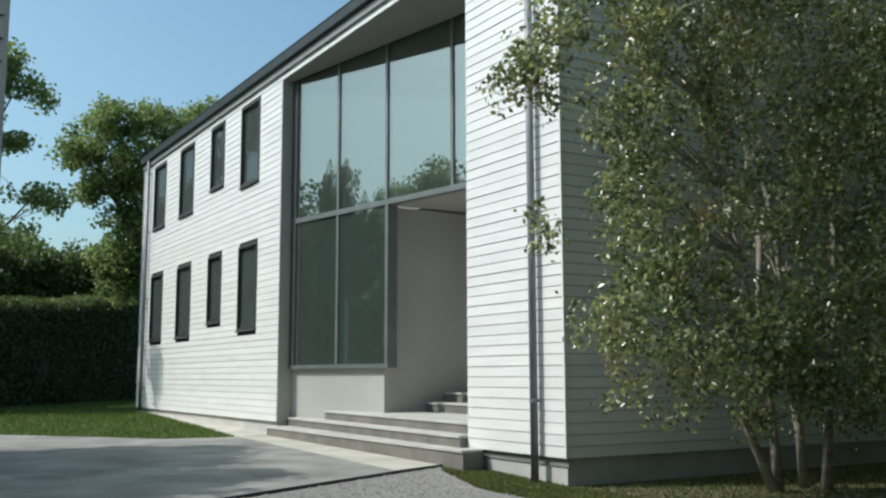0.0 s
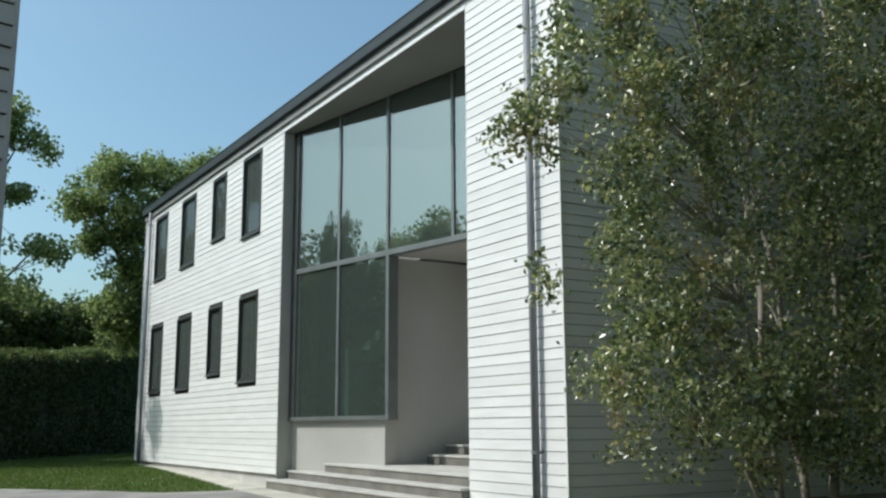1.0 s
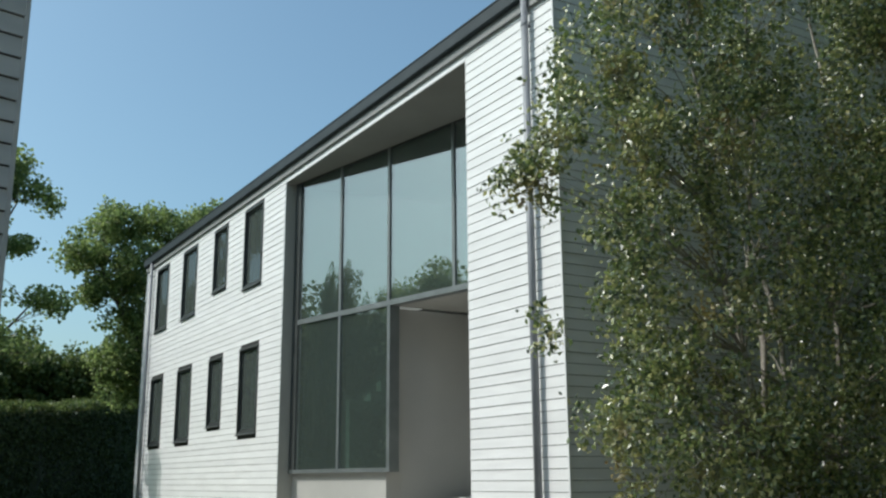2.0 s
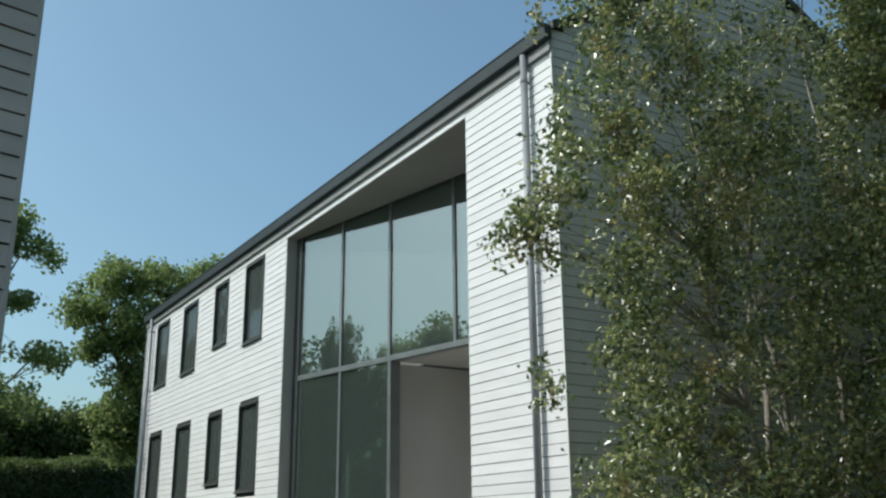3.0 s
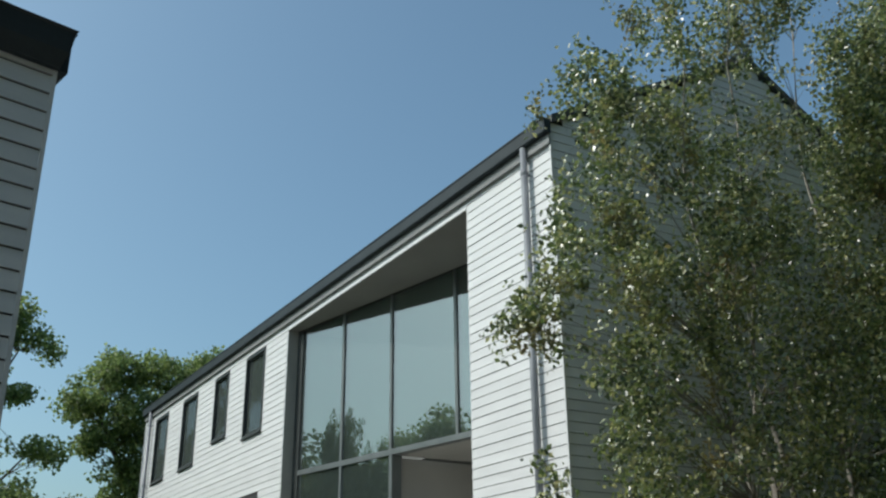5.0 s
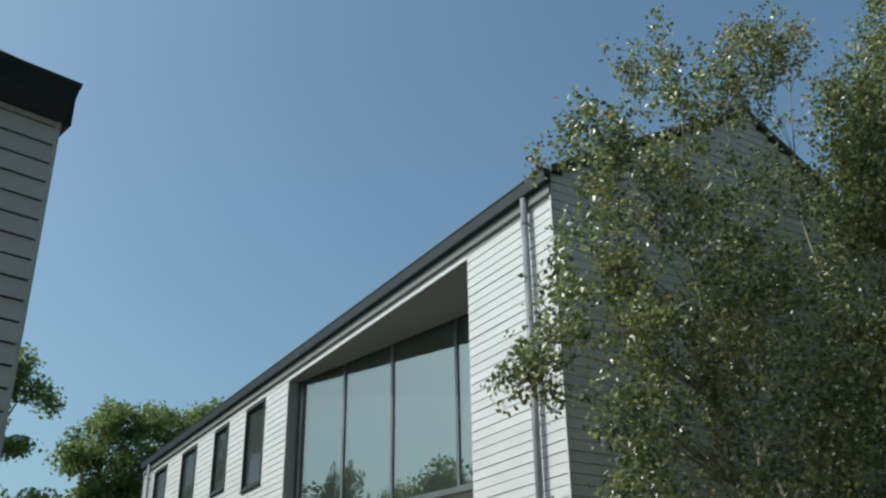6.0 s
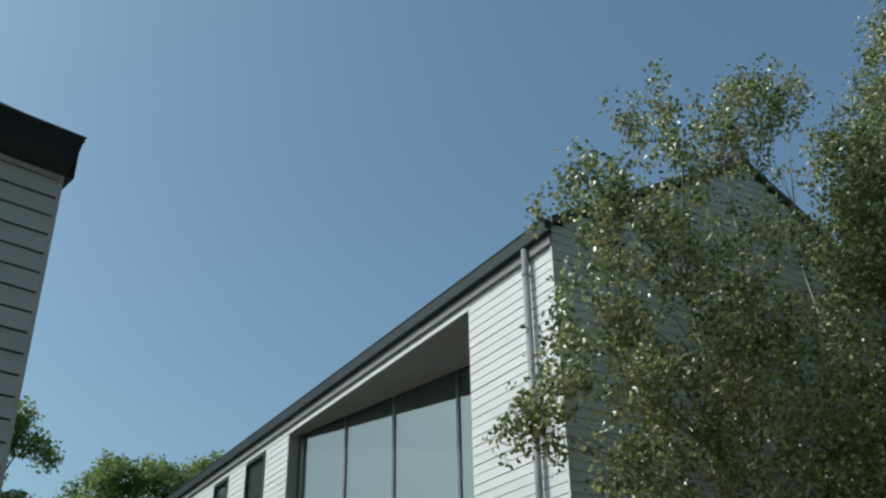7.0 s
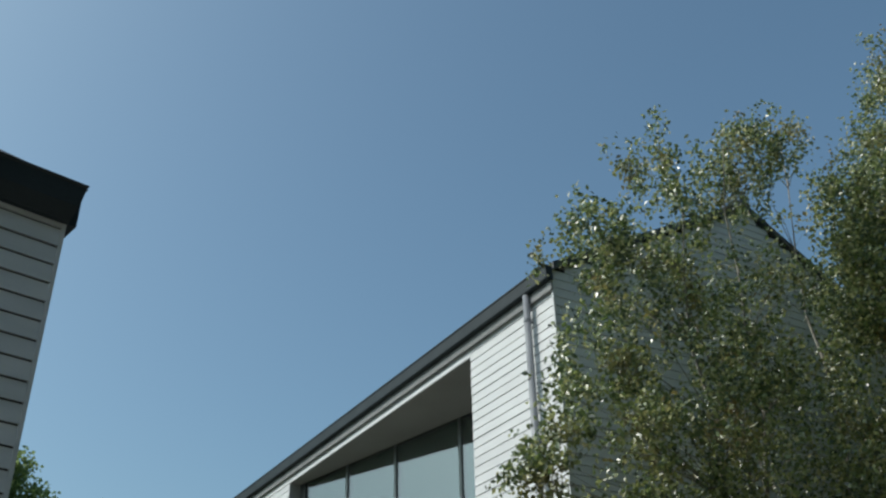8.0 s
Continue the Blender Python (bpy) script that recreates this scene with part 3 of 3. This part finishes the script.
def build_stair(house):
    """The inner stair along the hall wall, climbing away from the glass."""
    flight = empty("inner_stair", "", "")
    flight.parent = house
    y0, y1, rise, run = 15.85, Y_L - 0.01, 0.19, 0.205
    part("landing", boxes((7.62, 8.06, y0, y1, 2.42, 2.60), bevel=0.004), M_PLASTER, flight)
    for k in range(9):
        x, z = 8.06 + k * run, 2.60 + k * rise
        part("step", boxes((x, x + run, y0, y1, z - 0.22, z + rise)), M_PLASTER, flight)
    part("newel_post", boxes((8.42, 8.465, y0 + 0.02, y0 + 0.065, 2.95, 4.3), bevel=0.004), M_BOARD, flight)
    part("landing_wall", boxes((7.66, 8.06, y0 + 0.05, y1, 0.6, 2.42)), M_ROOM, flight)


def build_steps():
    flight = empty("entrance_steps", "three broad pale stone steps up to the entrance porch", "steps", "structure", (0, 0, 0))
    rows = [
        ([(6.40, 10.05), (6.50, 16.82), (7.4, 16.88), (7.4, 10.05 + 0.38), (XF - 0.012, 10.43), (XF - 0.012, 10.05)], -0.1, 0.30),
        ([(6.60, 10.43), (6.92, 16.88), (7.4, 16.88), (7.4, 10.43)], 0.30, 0.45),
        ([(6.85, 10.43), (7.14, 15.72), (9.0, 15.72), (9.0, 10.43)], 0.45, 0.60),
        ([(8.30, 10.43), (8.30, 14.16), (8.98, 14.16), (8.98, 10.43)], 0.60, 0.76),
        ([(8.66, 10.43), (8.66, 14.16), (10.38, 14.16), (10.38, 10.43)], 0.76, 0.92),
    ]
    for outline, z0, z1 in rows:
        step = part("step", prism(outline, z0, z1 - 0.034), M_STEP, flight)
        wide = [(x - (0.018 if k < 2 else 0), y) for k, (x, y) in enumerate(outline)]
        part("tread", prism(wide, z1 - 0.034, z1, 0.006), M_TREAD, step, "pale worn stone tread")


# ---- the neighbouring building beside the camera ----
HUT_EXPO = 0.1293


def build_outbuilding():
    hut = empty("outbuilding", "white clapboard outbuilding in shade with dark eaves gutter", "building", at=(0, 0, 0))
    x0, x1, y0, y1, top = -6.1, 0.0, 0.0, 2.7, 4.55
    hut.matrix_basis = Matrix.Translation((0.594, 5.6, 0)) @ Matrix.Rotation(radians(12), 4, "Z")
    wall = part("wall", boxes((x0, x1, y0 + 0.014, y1, -0.1, top)), M_SHEATH, hut, "shaded white clapboard wall")
    me = board_mesh("board", HUT_EXPO, 0.022, M_BOARD_SHADED, 0.011)
    z = 0.1997
    while z < top - 0.05:
        lap(wall, me, x0, x1, y0 + 0.014, z, 1)
        z += HUT_EXPO
    side = board_mesh("board", HUT_EXPO, 0.022, M_BOARD_SHADED, 0.011)
    z = 0.1997
    while z < top - 0.05:
        m = Matrix.Translation((x1, y1, z)) @ Matrix.Rotation(radians(180), 4, "Z") @ Matrix.Diagonal((1, y1 - y0, 1, 1))
        shared("board", side, m, wall)
        z += HUT_EXPO
    part("corner_board", boxes((x1 - 0.004, x1 + 0.022, y0 - 0.008, y0 + 0.018, 0.2, top)), M_BOARD_SHADED, hut)
    # gutter with its slanting end, roof plane behind it
    prof = [(y0 + 0.01, 4.50), (y0 - 0.05, 4.50), (y0 - 0.10, 4.60), (y0 - 0.115, 4.735), (y0 - 0.13, 4.755), (y0 + 0.01, 4.755)]
    bm = bmesh.new()
    lo = [bm.verts.new((x0 - 0.1, y, z)) for y, z in prof]
    hi = [bm.verts.new((x1 + (0.02, 0.02, 0.045, 0.065, 0.075, 0.075)[i], y, z)) for i, (y, z) in enumerate(prof)]
    bm.faces.new(lo), bm.faces.new(hi[::-1])
    for i in range(6):
        bm.faces.new((lo[i], hi[i], hi[(i + 1) % 6], lo[(i + 1) % 6]))
    bmesh.ops.recalc_face_normals(bm, faces=bm.faces[:])
    part("gutter", bm, M_METAL, hut, "dark metal gutter with a splayed end")
    part("gutter", boxes((x1 + 0.003, x1 + 0.09, y0 + 0.012, y1, 4.52, 4.75)), M_METAL, hut)
    bm = bmesh.new()
    cx, cy = (x0 + x1) / 2, (y0 + y1) / 2
    ring = [bm.verts.new(p) for p in ((x0 - 0.1, y0 - 0.1, 4.745), (x1 + 0.08, y0 - 0.1, 4.745), (x1 + 0.08, y1 + 0.1, 4.745), (x0 - 0.1, y1 + 0.1, 4.745))]
    tip = bm.verts.new((cx, cy, 6.0))
    bm.faces.new(ring[::-1])
    for i in range(4):
        bm.faces.new((ring[i], ring[(i + 1) % 4], tip))
    part("roof", bm, M_SLATE, hut)


# ---- trees and hedge ----
def leaf_arrays(centres, size, rng, droop=0.3, aspect=0.62):
    """Folded four-cornered leaves at the given places, each turned its own way."""
    n = len(centres)
    axis = rng.normal(0, 1, (n, 3))
    axis[:, 2] -= droop
    axis /= np.linalg.norm(axis, axis=1)[:, None]
    side = np.cross(axis, rng.normal(0, 1, (n, 3)) + (0, 0, 0.6))
    side /= np.linalg.norm(side, axis=1)[:, None] + 1e-9
    up = np.cross(side, axis)
    s = (size * rng.uniform(0.65, 1.25, n))[:, None]
    a = centres - axis * s * 0.5
    t = centres + axis * s * 0.5
    l = centres + side * s * aspect * 0.5 + up * s * 0.10 - axis * s * 0.06
    r = centres - side * s * aspect * 0.5 + up * s * 0.10 - axis * s * 0.06
    verts = np.stack([a, l, t, r], 1).reshape(-1, 3)
    q = np.arange(n)[:, None] * 4
    faces = np.concatenate([q + (0, 1, 2), q + (0, 2, 3)], 1).reshape(-1, 3)
    return verts.tolist(), faces.tolist()


def crown_points(lobes, count, per_twig, spread, rng, hollow=0.35, spray=0.0, gaps=-9.0):
    """Leaf places in clumps: twigs fill the lobes, more at their rims, and leaves crowd round each twig or hang along its spray; gaps: open places between the clumps."""
    waves = rng.normal(0, 1, (7, 3)) * 2.6
    phase = rng.uniform(0, math.tau, 7)
    vol = np.array([l[3] * l[4] * l[5] for l in lobes]) ** 0.62
    share = np.maximum(2, (count / per_twig * vol / vol.sum())).astype(int)
    leaves, twigs = [], []
    for (x, y, z, rx, ry, rz), k in zip(lobes, share):
        d = rng.normal(0, 1, (k, 3))
        d /= np.linalg.norm(d, axis=1)[:, None]
        rad = hollow + (1 - hollow) * rng.random(k) ** 0.6
        rad *= 1 + 0.16 * np.sin(5 * d[:, 0] + 3 * d[:, 2]) + rng.normal(0, 0.07, k)
        c = np.array([x, y, z]) + d * rad[:, None] * (rx, ry, rz)
        c = c[np.sin(c @ waves.T + phase).sum(1) > gaps]
        k = len(c)
        twigs.append(c)
        m = rng.poisson(per_twig * rng.uniform(0.45, 1.55, k))
        p = np.repeat(c, m, axis=0)
        hang = rng.normal(0, 0.45, (k, 3)) + (0, 0, -0.8)
        along = rng.uniform(-0.6, 0.6, len(p))[:, None] * spray
        leaves.append(p + np.repeat(hang, m, axis=0) * along + np.clip(rng.normal(0, 1, p.shape), -1.9, 1.9) * spread * (1, 1, 0.8))
    return np.concatenate(leaves), np.concatenate(twigs)


def build_tree(name, label, category, stems, lobes, leaf, bark, count, size, per_twig, spread, seed, trunk_r, droop=0.3, hollow=0.35, twiggy=0.12, spray=0.0, gaps=-9.0, aspect=0.62):
    rng = np.random.default_rng(seed)
    base = stems[0][:3]
    top = empty(name, label, category, at=(base[0], base[1], base[2]))
    off = Vector(base)
    leaves, twigs = crown_points(lobes, count, per_twig, spread, rng, hollow, spray, gaps)
    spine = {}
    for k, (sx, sy, sz, tx, ty, tz) in enumerate(stems):
        a, b = Vector((sx, sy, sz)), Vector((tx, ty, tz))
        pts, rad = [], []
        bow = Vector((rng.normal(0, 0.035), rng.normal(0, 0.035), 0)) * (b - a).length
        for i in range(11):
            f = i / 10
            w = Vector(rng.normal(0, 0.008, 3)) * (b - a).length * (0 < i < 10)
            pts.append(a.lerp(b, f) + bow * math.sin(f * math.pi) + w - off)
            rad.append(trunk_r * (1.35 - 0.35 * min(1, f * 8)) * (1 - 0.86 * f))
        spine[k] = pts
        part("trunk", tube(bmesh.new(), pts, rad, 9), bark, top, "", True)
    joints = [(p, k, i) for k, pts in spine.items() for i, p in enumerate(pts) if i >= 2]
    bm = bmesh.new()
    pick = rng.random(len(twigs)) < twiggy
    for tw in twigs[pick]:
        t = Vector(tw) - off
        below = [j for j in joints if j[0].z < t.z - 0.15] or joints[:1]
        p, k, i = min(below, key=lambda j: (j[0] - t).length + 0.3 * abs(j[0].z - t.z))
        r = max(0.006, trunk_r * 0.32 * (1 - 0.085 * i))
        mid = p.lerp(t, 0.5) + Vector((rng.normal(0, 0.06), rng.normal(0, 0.06), rng.uniform(-0.02, 0.14))) * (t - p).length
        tube(bm, [p, p.lerp(mid, 0.5) + (mid - p) * 0.05, mid, mid.lerp(t, 0.6), t], [r, r * 0.8, r * 0.55, r * 0.35, r * 0.12], 5)
    tagged(part("branchwork", bm, bark, top, "", True), kind="stuff")
    v, f = leaf_arrays(leaves - np.array(base), size, rng, droop, aspect)
    from_arrays("crown", v, f, leaf, top)
    return top


def build_trees():
    # slender many-stemmed tree before the shaded gable
    build_tree("poplar_tree", "slender many-stemmed tree with small glossy green leaves before the gable", "tree",
               [(8.2, 6.9, -0.03, 7.1, 6.65, 8.0), (8.32, 6.95, -0.03, 8.3, 6.7, 8.6), (8.95, 6.85, -0.03, 9.8, 6.9, 9.7), (8.85, 7.05, -0.03, 7.5, 7.1, 7.0)],
               [(6.3, 6.6, 1.6, 0.75, 0.8, 0.6), (6.42, 6.5, 2.8, 0.55, 0.7, 0.8), (4.62, 6.45, 3.66, 0.20, 0.22, 0.13), (4.82, 6.45, 3.72, 0.22, 0.22, 0.15), (5.0, 6.5, 4.0, 0.24, 0.26, 0.24), (5.2, 6.5, 4.1, 0.24, 0.26, 0.2), (5.3, 6.5, 4.35, 0.32, 0.36, 0.4), (4.95, 6.5, 2.35, 0.16, 0.14, 0.10), (5.9, 6.6, 4.9, 0.65, 0.7, 0.9), (5.8, 6.5, 3.2, 0.32, 0.4, 0.7), (6.0, 6.6, 3.9, 0.4, 0.5, 0.6),
                (6.0, 6.7, 6.55, 0.42, 0.45, 0.55), (5.26, 6.7, 6.2, 0.13, 0.13, 0.12), (5.48, 6.7, 6.82, 0.05, 0.05, 0.11), (6.9, 6.7, 3.0, 0.9, 0.9, 1.3), (6.9, 6.7, 5.4, 0.95, 0.9, 1.3), (7.0, 6.8, 7.1, 0.5, 0.6, 0.75), (7.2, 6.8, 8.2, 0.44, 0.5, 0.5),
                (8.3, 6.7, 2.3, 1.0, 1.0, 1.2), (8.5, 6.6, 4.3, 1.15, 1.0, 1.5), (8.5, 6.8, 6.3, 1.0, 0.9, 1.3), (8.35, 6.8, 8.1, 0.42, 0.5, 0.75), (9.0, 6.8, 8.75, 0.55, 0.5, 0.62), (9.75, 6.9, 9.55, 0.42, 0.4, 0.5), (9.9, 6.7, 3.6, 1.1, 1.0, 1.7),
                (7.2, 6.5, 1.45, 1.2, 0.9, 0.6), (9.4, 6.6, 1.75, 1.3, 0.9, 0.75), (7.9, 6.4, 1.0, 0.6, 0.5, 0.35), (9.2, 6.4, 1.05, 0.7, 0.5, 0.3)],
               M_BIRCH, M_PALEBARK, 84000, 0.070, 56, 0.072, 21, 0.046, hollow=0.5, twiggy=0.3, spray=0.38, gaps=-1.0)
    build_tree("poplar_tree", "tall slender tree with small glossy leaves beside the gable", "tree",
               [(11.4, 6.6, -0.03, 11.6, 6.5, 9.1), (11.6, 6.7, -0.03, 12.9, 6.6, 12.2)],
               [(10.4, 6.4, 6.0, 0.85, 0.9, 1.4), (11.0, 6.5, 2.8, 1.2, 1.0, 1.6), (11.4, 6.5, 5.0, 1.3, 1.0, 1.7), (11.2, 6.6, 7.6, 0.75, 0.8, 1.3), (12.4, 6.6, 8.2, 1.1, 1.0, 1.8), (12.9, 6.6, 10.8, 0.7, 0.8, 1.7), (12.6, 6.6, 4.0, 1.2, 1.0, 2.4), (11.5, 6.5, 9.0, 0.55, 0.7, 0.9), (10.7, 6.5, 7.6, 0.5, 0.6, 0.9), (10.4, 6.6, 8.4, 0.36, 0.4, 0.6), (10.15, 6.6, 7.2, 0.5, 0.6, 0.7)],
               M_BIRCH, M_PALEBARK, 84000, 0.072, 56, 0.08, 22, 0.05, hollow=0.4, twiggy=0.3, spray=0.42, gaps=-1.9)
    # broad-leaved tree beyond the forecourt: flat pads of leaves with open sky between them
    build_tree("maple_tree", "spreading broad-leaved tree on the lawn beyond the forecourt", "tree",
               [(-0.7, 31.5, 0.25, -0.2, 31.2, 9.8), (-0.5, 31.4, 2.2, 3.6, 31.1, 9.6), (-0.4, 31.5, 1.8, 4.2, 31.2, 6.4)],
               [(-2.4, 30.9, 8.9, 2.6, 2.2, 1.5), (1.2, 31.3, 10.2, 2.0, 1.8, 1.0), (3.2, 31.1, 10.75, 0.95, 0.9, 0.55), (4.0, 31.2, 9.95, 1.0, 0.9, 0.36), (2.7, 31.1, 9.2, 0.9, 0.9, 0.4), (4.4, 31.2, 6.55, 1.05, 1.0, 0.38), (2.9, 31.3, 5.3, 1.9, 1.5, 0.7),
                (0.7, 32.8, 5.0, 2.3, 1.7, 0.9), (-0.9, 29.7, 7.2, 1.9, 1.7, 1.1), (3.6, 31.2, 8.2, 0.9, 0.8, 0.22), (2.1, 27.6, 6.7, 0.5, 0.6, 0.6)],
               M_MAPLE, M_BARK, 32000, 0.14, 44, 0.19, 31, 0.17, 0.2, hollow=0.1, twiggy=0.5, gaps=-2.6, aspect=0.85)
    build_tree("maple_tree", "low spreading tree shading the forecourt", "tree",
               [(-1.0, 16.9, 0.10, -0.7, 16.6, 6.2)],
               [(-0.7, 16.0, 4.9, 1.5, 1.2, 0.6), (-0.3, 15.0, 4.5, 1.1, 1.0, 0.5), (-1.6, 15.0, 4.6, 1.5, 1.2, 0.6), (-0.6, 17.0, 6.3, 0.9, 0.8, 0.4), (-1.2, 13.6, 4.3, 1.1, 0.9, 0.4), (-2.6, 16.6, 4.6, 1.5, 1.2, 0.6), (-1.3, 12.7, 4.6, 1.2, 0.8, 0.45), (-1.6, 17.3, 6.0, 1.0, 0.8, 0.4), (-0.4, 13.0, 5.0, 0.8, 0.5, 0.3)],
               M_FARLEAF, M_BARK, 60000, 0.16, 46, 0.19, 33, 0.11, 0.2, twiggy=0.2, hollow=0.05, gaps=-2.2, aspect=0.85)
    # large tree standing behind the far end of the house
    build_tree("maple_tree", "large full-crowned tree behind the end of the house", "tree",
               [(10.2, 34.6, 0.25, 9.2, 34.0, 10.0), (10.0, 34.4, 1.6, 6.6, 33.5, 8.8), (10.0, 34.4, 1.2, 7.4, 33.4, 6.0)],
               [(7.0, 33.6, 9.9, 0.95, 1.4, 0.7), (8.7, 33.8, 9.95, 1.3, 1.6, 0.7), (10.4, 34.0, 10.4, 1.2, 1.6, 0.8), (12.0, 34.2, 10.3, 1.4, 1.6, 0.9), (6.1, 33.5, 8.75, 0.85, 1.2, 0.6), (8.0, 33.5, 8.3, 1.7, 1.6, 1.1), (6.5, 33.4, 7.4, 0.7, 1.0, 0.45), (8.3, 33.4, 6.3, 1.5, 1.2, 0.9), (9.6, 33.6, 6.0, 1.6, 1.6, 1.2), (7.4, 33.4, 5.2, 1.1, 1.1, 0.5), (8.3, 33.4, 4.5, 1.4, 1.3, 0.8), (10.4, 34.0, 7.8, 1.8, 1.6, 1.6)],
               M_MAPLE, M_BARK, 48000, 0.14, 40, 0.18, 32, 0.22, 0.2, hollow=0.3, twiggy=0.3, gaps=-1.9, aspect=0.85)
    # lower growth beyond the hedge
    low = [(3.0, 43.5, 5.4, 2.5, 1.6, 1.3), (5.6, 44.5, 6.0, 2.1, 1.6, 1.3), (8.1, 45, 5.6, 2.1, 1.6, 1.4), (10.4, 46, 5.9, 2.3, 1.6, 1.4), (13.2, 47, 6.8, 2.5, 1.6, 1.6)]
    for k, l in enumerate(low):
        build_tree("shrub", "dense green shrub rising behind the hedge", "shrub", [(l[0], l[1], 0.26, l[0], l[1], l[2] + 0.6)],
                   [(l[0] - 0.6, l[1], l[2] - 0.6, 1.6, 1.3, 1.5), l, (l[0] + 0.9, l[1] + 0.3, l[2] - 0.9, 1.7, 1.3, 1.5)], M_FARLEAF, M_BARK, 12000, 0.18, 30, 0.24, 50 + k, 0.12, aspect=0.85)
    # trees across the forecourt, seen mirrored in the glass, and unseen copies added behind the camera
    x, y, h, w = -17.0, 24.5, 9.9, 3.4
    tree = build_tree("garden_tree", "full green garden tree, some copies added unseen to block sky light", "tree", [(x, y, gz(y), x + 0.3, y, h * 0.9)],
                      [(x, y, h * 0.72, w, w, h * 0.26), (x - w * 0.5, y - 0.6, h * 0.5, w * 0.8, w * 0.8, h * 0.24), (x + w * 0.5, y + 0.5, h * 0.46, w * 0.8, w * 0.8, h * 0.26), (x, y - 0.4, h * 0.24, w * 0.8, w * 0.8, h * 0.17)],
                      M_FARLEAF, M_BARK, 36000, 0.24, 40, 0.34, 70, 0.2, aspect=0.9)
    tagged(tree, group="garden trees")
    # last seven: unseen, added to hold sky light off the gable and forecourt
    rows = ((-13.2, 40.2, 1.13), (-22, 21, 1.0), (-10, 48, 1.15), (-19, 42, 1.1), (-26, 31, 1.0), (-3, 51, 1.2), (-8.5, 13, 1.15), (-9.5, 20.5, 1.0), (-6, -11, 1.6), (2, -12, 1.8), (10, -11, 1.9), (17, -6, 1.8), (21, 2, 1.7))
    for k, (x, y, f) in enumerate(rows):
        copy_thing(tree, Matrix.Translation((x, y, gz(y))) @ Matrix.Rotation(k * 1.9, 4, "Z") @ Matrix.Scale(f, 4))
    for x, y, f, slim in ((-14.7, 36.0, 1.17, 0.34), (-15.4, 34.4, 1.0, 0.3)):
        copy_thing(tree, Matrix.Translation((x, y, gz(y))) @ Matrix.Diagonal((slim, slim, f, 1)))
    build_tree("garden_tree", "pale green backlit tree across the forecourt", "tree", [(-15.8, 31.4, gz(31), -15.8, 31.5, 10.2)],
               [(-15.6, 32.4, 9.2, 1.1, 1.0, 1.2), (-16.0, 30.8, 9.6, 1.2, 1.2, 1.5), (-15.8, 31.6, 6.8, 1.6, 1.7, 2.0), (-15.8, 31.6, 3.6, 1.5, 1.6, 1.9)], M_PALELEAF, M_BARK, 22000, 0.18, 40, 0.3, 77, 0.16, aspect=0.9)


def build_hedge():
    """A tall clipped hedge that runs behind the lawn and the end of the house."""
    a, b = Vector((-5.0, 21.0, 0)), Vector((20.0, 55.0, 0))
    d = (b - a).normalized()
    L = (b - a).length
    rot = Matrix.Translation((a.x, a.y, 0.2)) @ Matrix.Rotation(math.atan2(d.y, d.x), 4, "Z")
    hedge = empty("hedge", "tall clipped dark green hedge behind the lawn", "hedge")
    hedge.matrix_basis = rot
    rng = np.random.default_rng(40)
    k = int(L / 0.6)
    # the clipped top rises slowly along its run
    rise = lambda u: np.clip(0.5376 + 0.024 * u, 0.8, 1.35)
    bm = bmesh.new()
    prof = [(-0.62, 0.0), (-0.68, 1.2), (-0.66, 2.6), (-0.5, 3.4), (0.0, 3.5), (0.5, 3.4), (0.66, 2.6), (0.68, 1.2), (0.62, 0.0)]
    rows = [[bm.verts.new((i * L / k, y + rng.normal(0, 0.05), (z + (rng.normal(0, 0.05) if z else 0)) * rise(i * L / k))) for y, z in prof] for i in range(k + 1) if i * L / k > 7.5]
    for r, s in zip(rows, rows[1:]):
        for i in range(len(prof) - 1):
            bm.faces.new((r[i], s[i], s[i + 1], r[i + 1]))
    bm.faces.new(rows[0]), bm.faces.new(rows[-1][::-1])
    bmesh.ops.recalc_face_normals(bm, faces=bm.faces[:])
    # a near-black green body fills the hedge behind its leaves
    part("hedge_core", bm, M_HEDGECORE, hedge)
    m = 56000
    u = rng.uniform(8, L * 0.78, m)
    face = rng.random(m)
    y = np.where(face < 0.55, -0.72, rng.uniform(-0.7, 0.7, m)) + rng.normal(0, 0.06, m)
    z = np.where(face < 0.55, rng.uniform(0.05, 3.5, m), 3.56 + rng.normal(0, 0.09, m) + 0.12 * rng.random(m) ** 3)
    wave = 0.06 * np.sin(u * 1.3) + 0.05 * np.sin(u * 3.1)
    at = np.stack([u, y, z * rise(u) + np.where(face < 0.55, 0, wave)], 1)
    # side leaves take the shaded colour, top leaves a paler one for sunlight
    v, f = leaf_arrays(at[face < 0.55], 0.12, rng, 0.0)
    from_arrays("foliage", v, f, M_HEDGELEAF, hedge, "side foliage, its shade put into the dark green")
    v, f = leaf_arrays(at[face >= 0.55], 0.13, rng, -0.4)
    from_arrays("lit_top_growth", v, f, M_FARLEAF, hedge, "paler green growth along the top, sunlight put into its colour")


build_ground()
build_paving()
build_outbuilding()
build_house()
build_steps()
build_trees()
build_hedge()
build_grass()
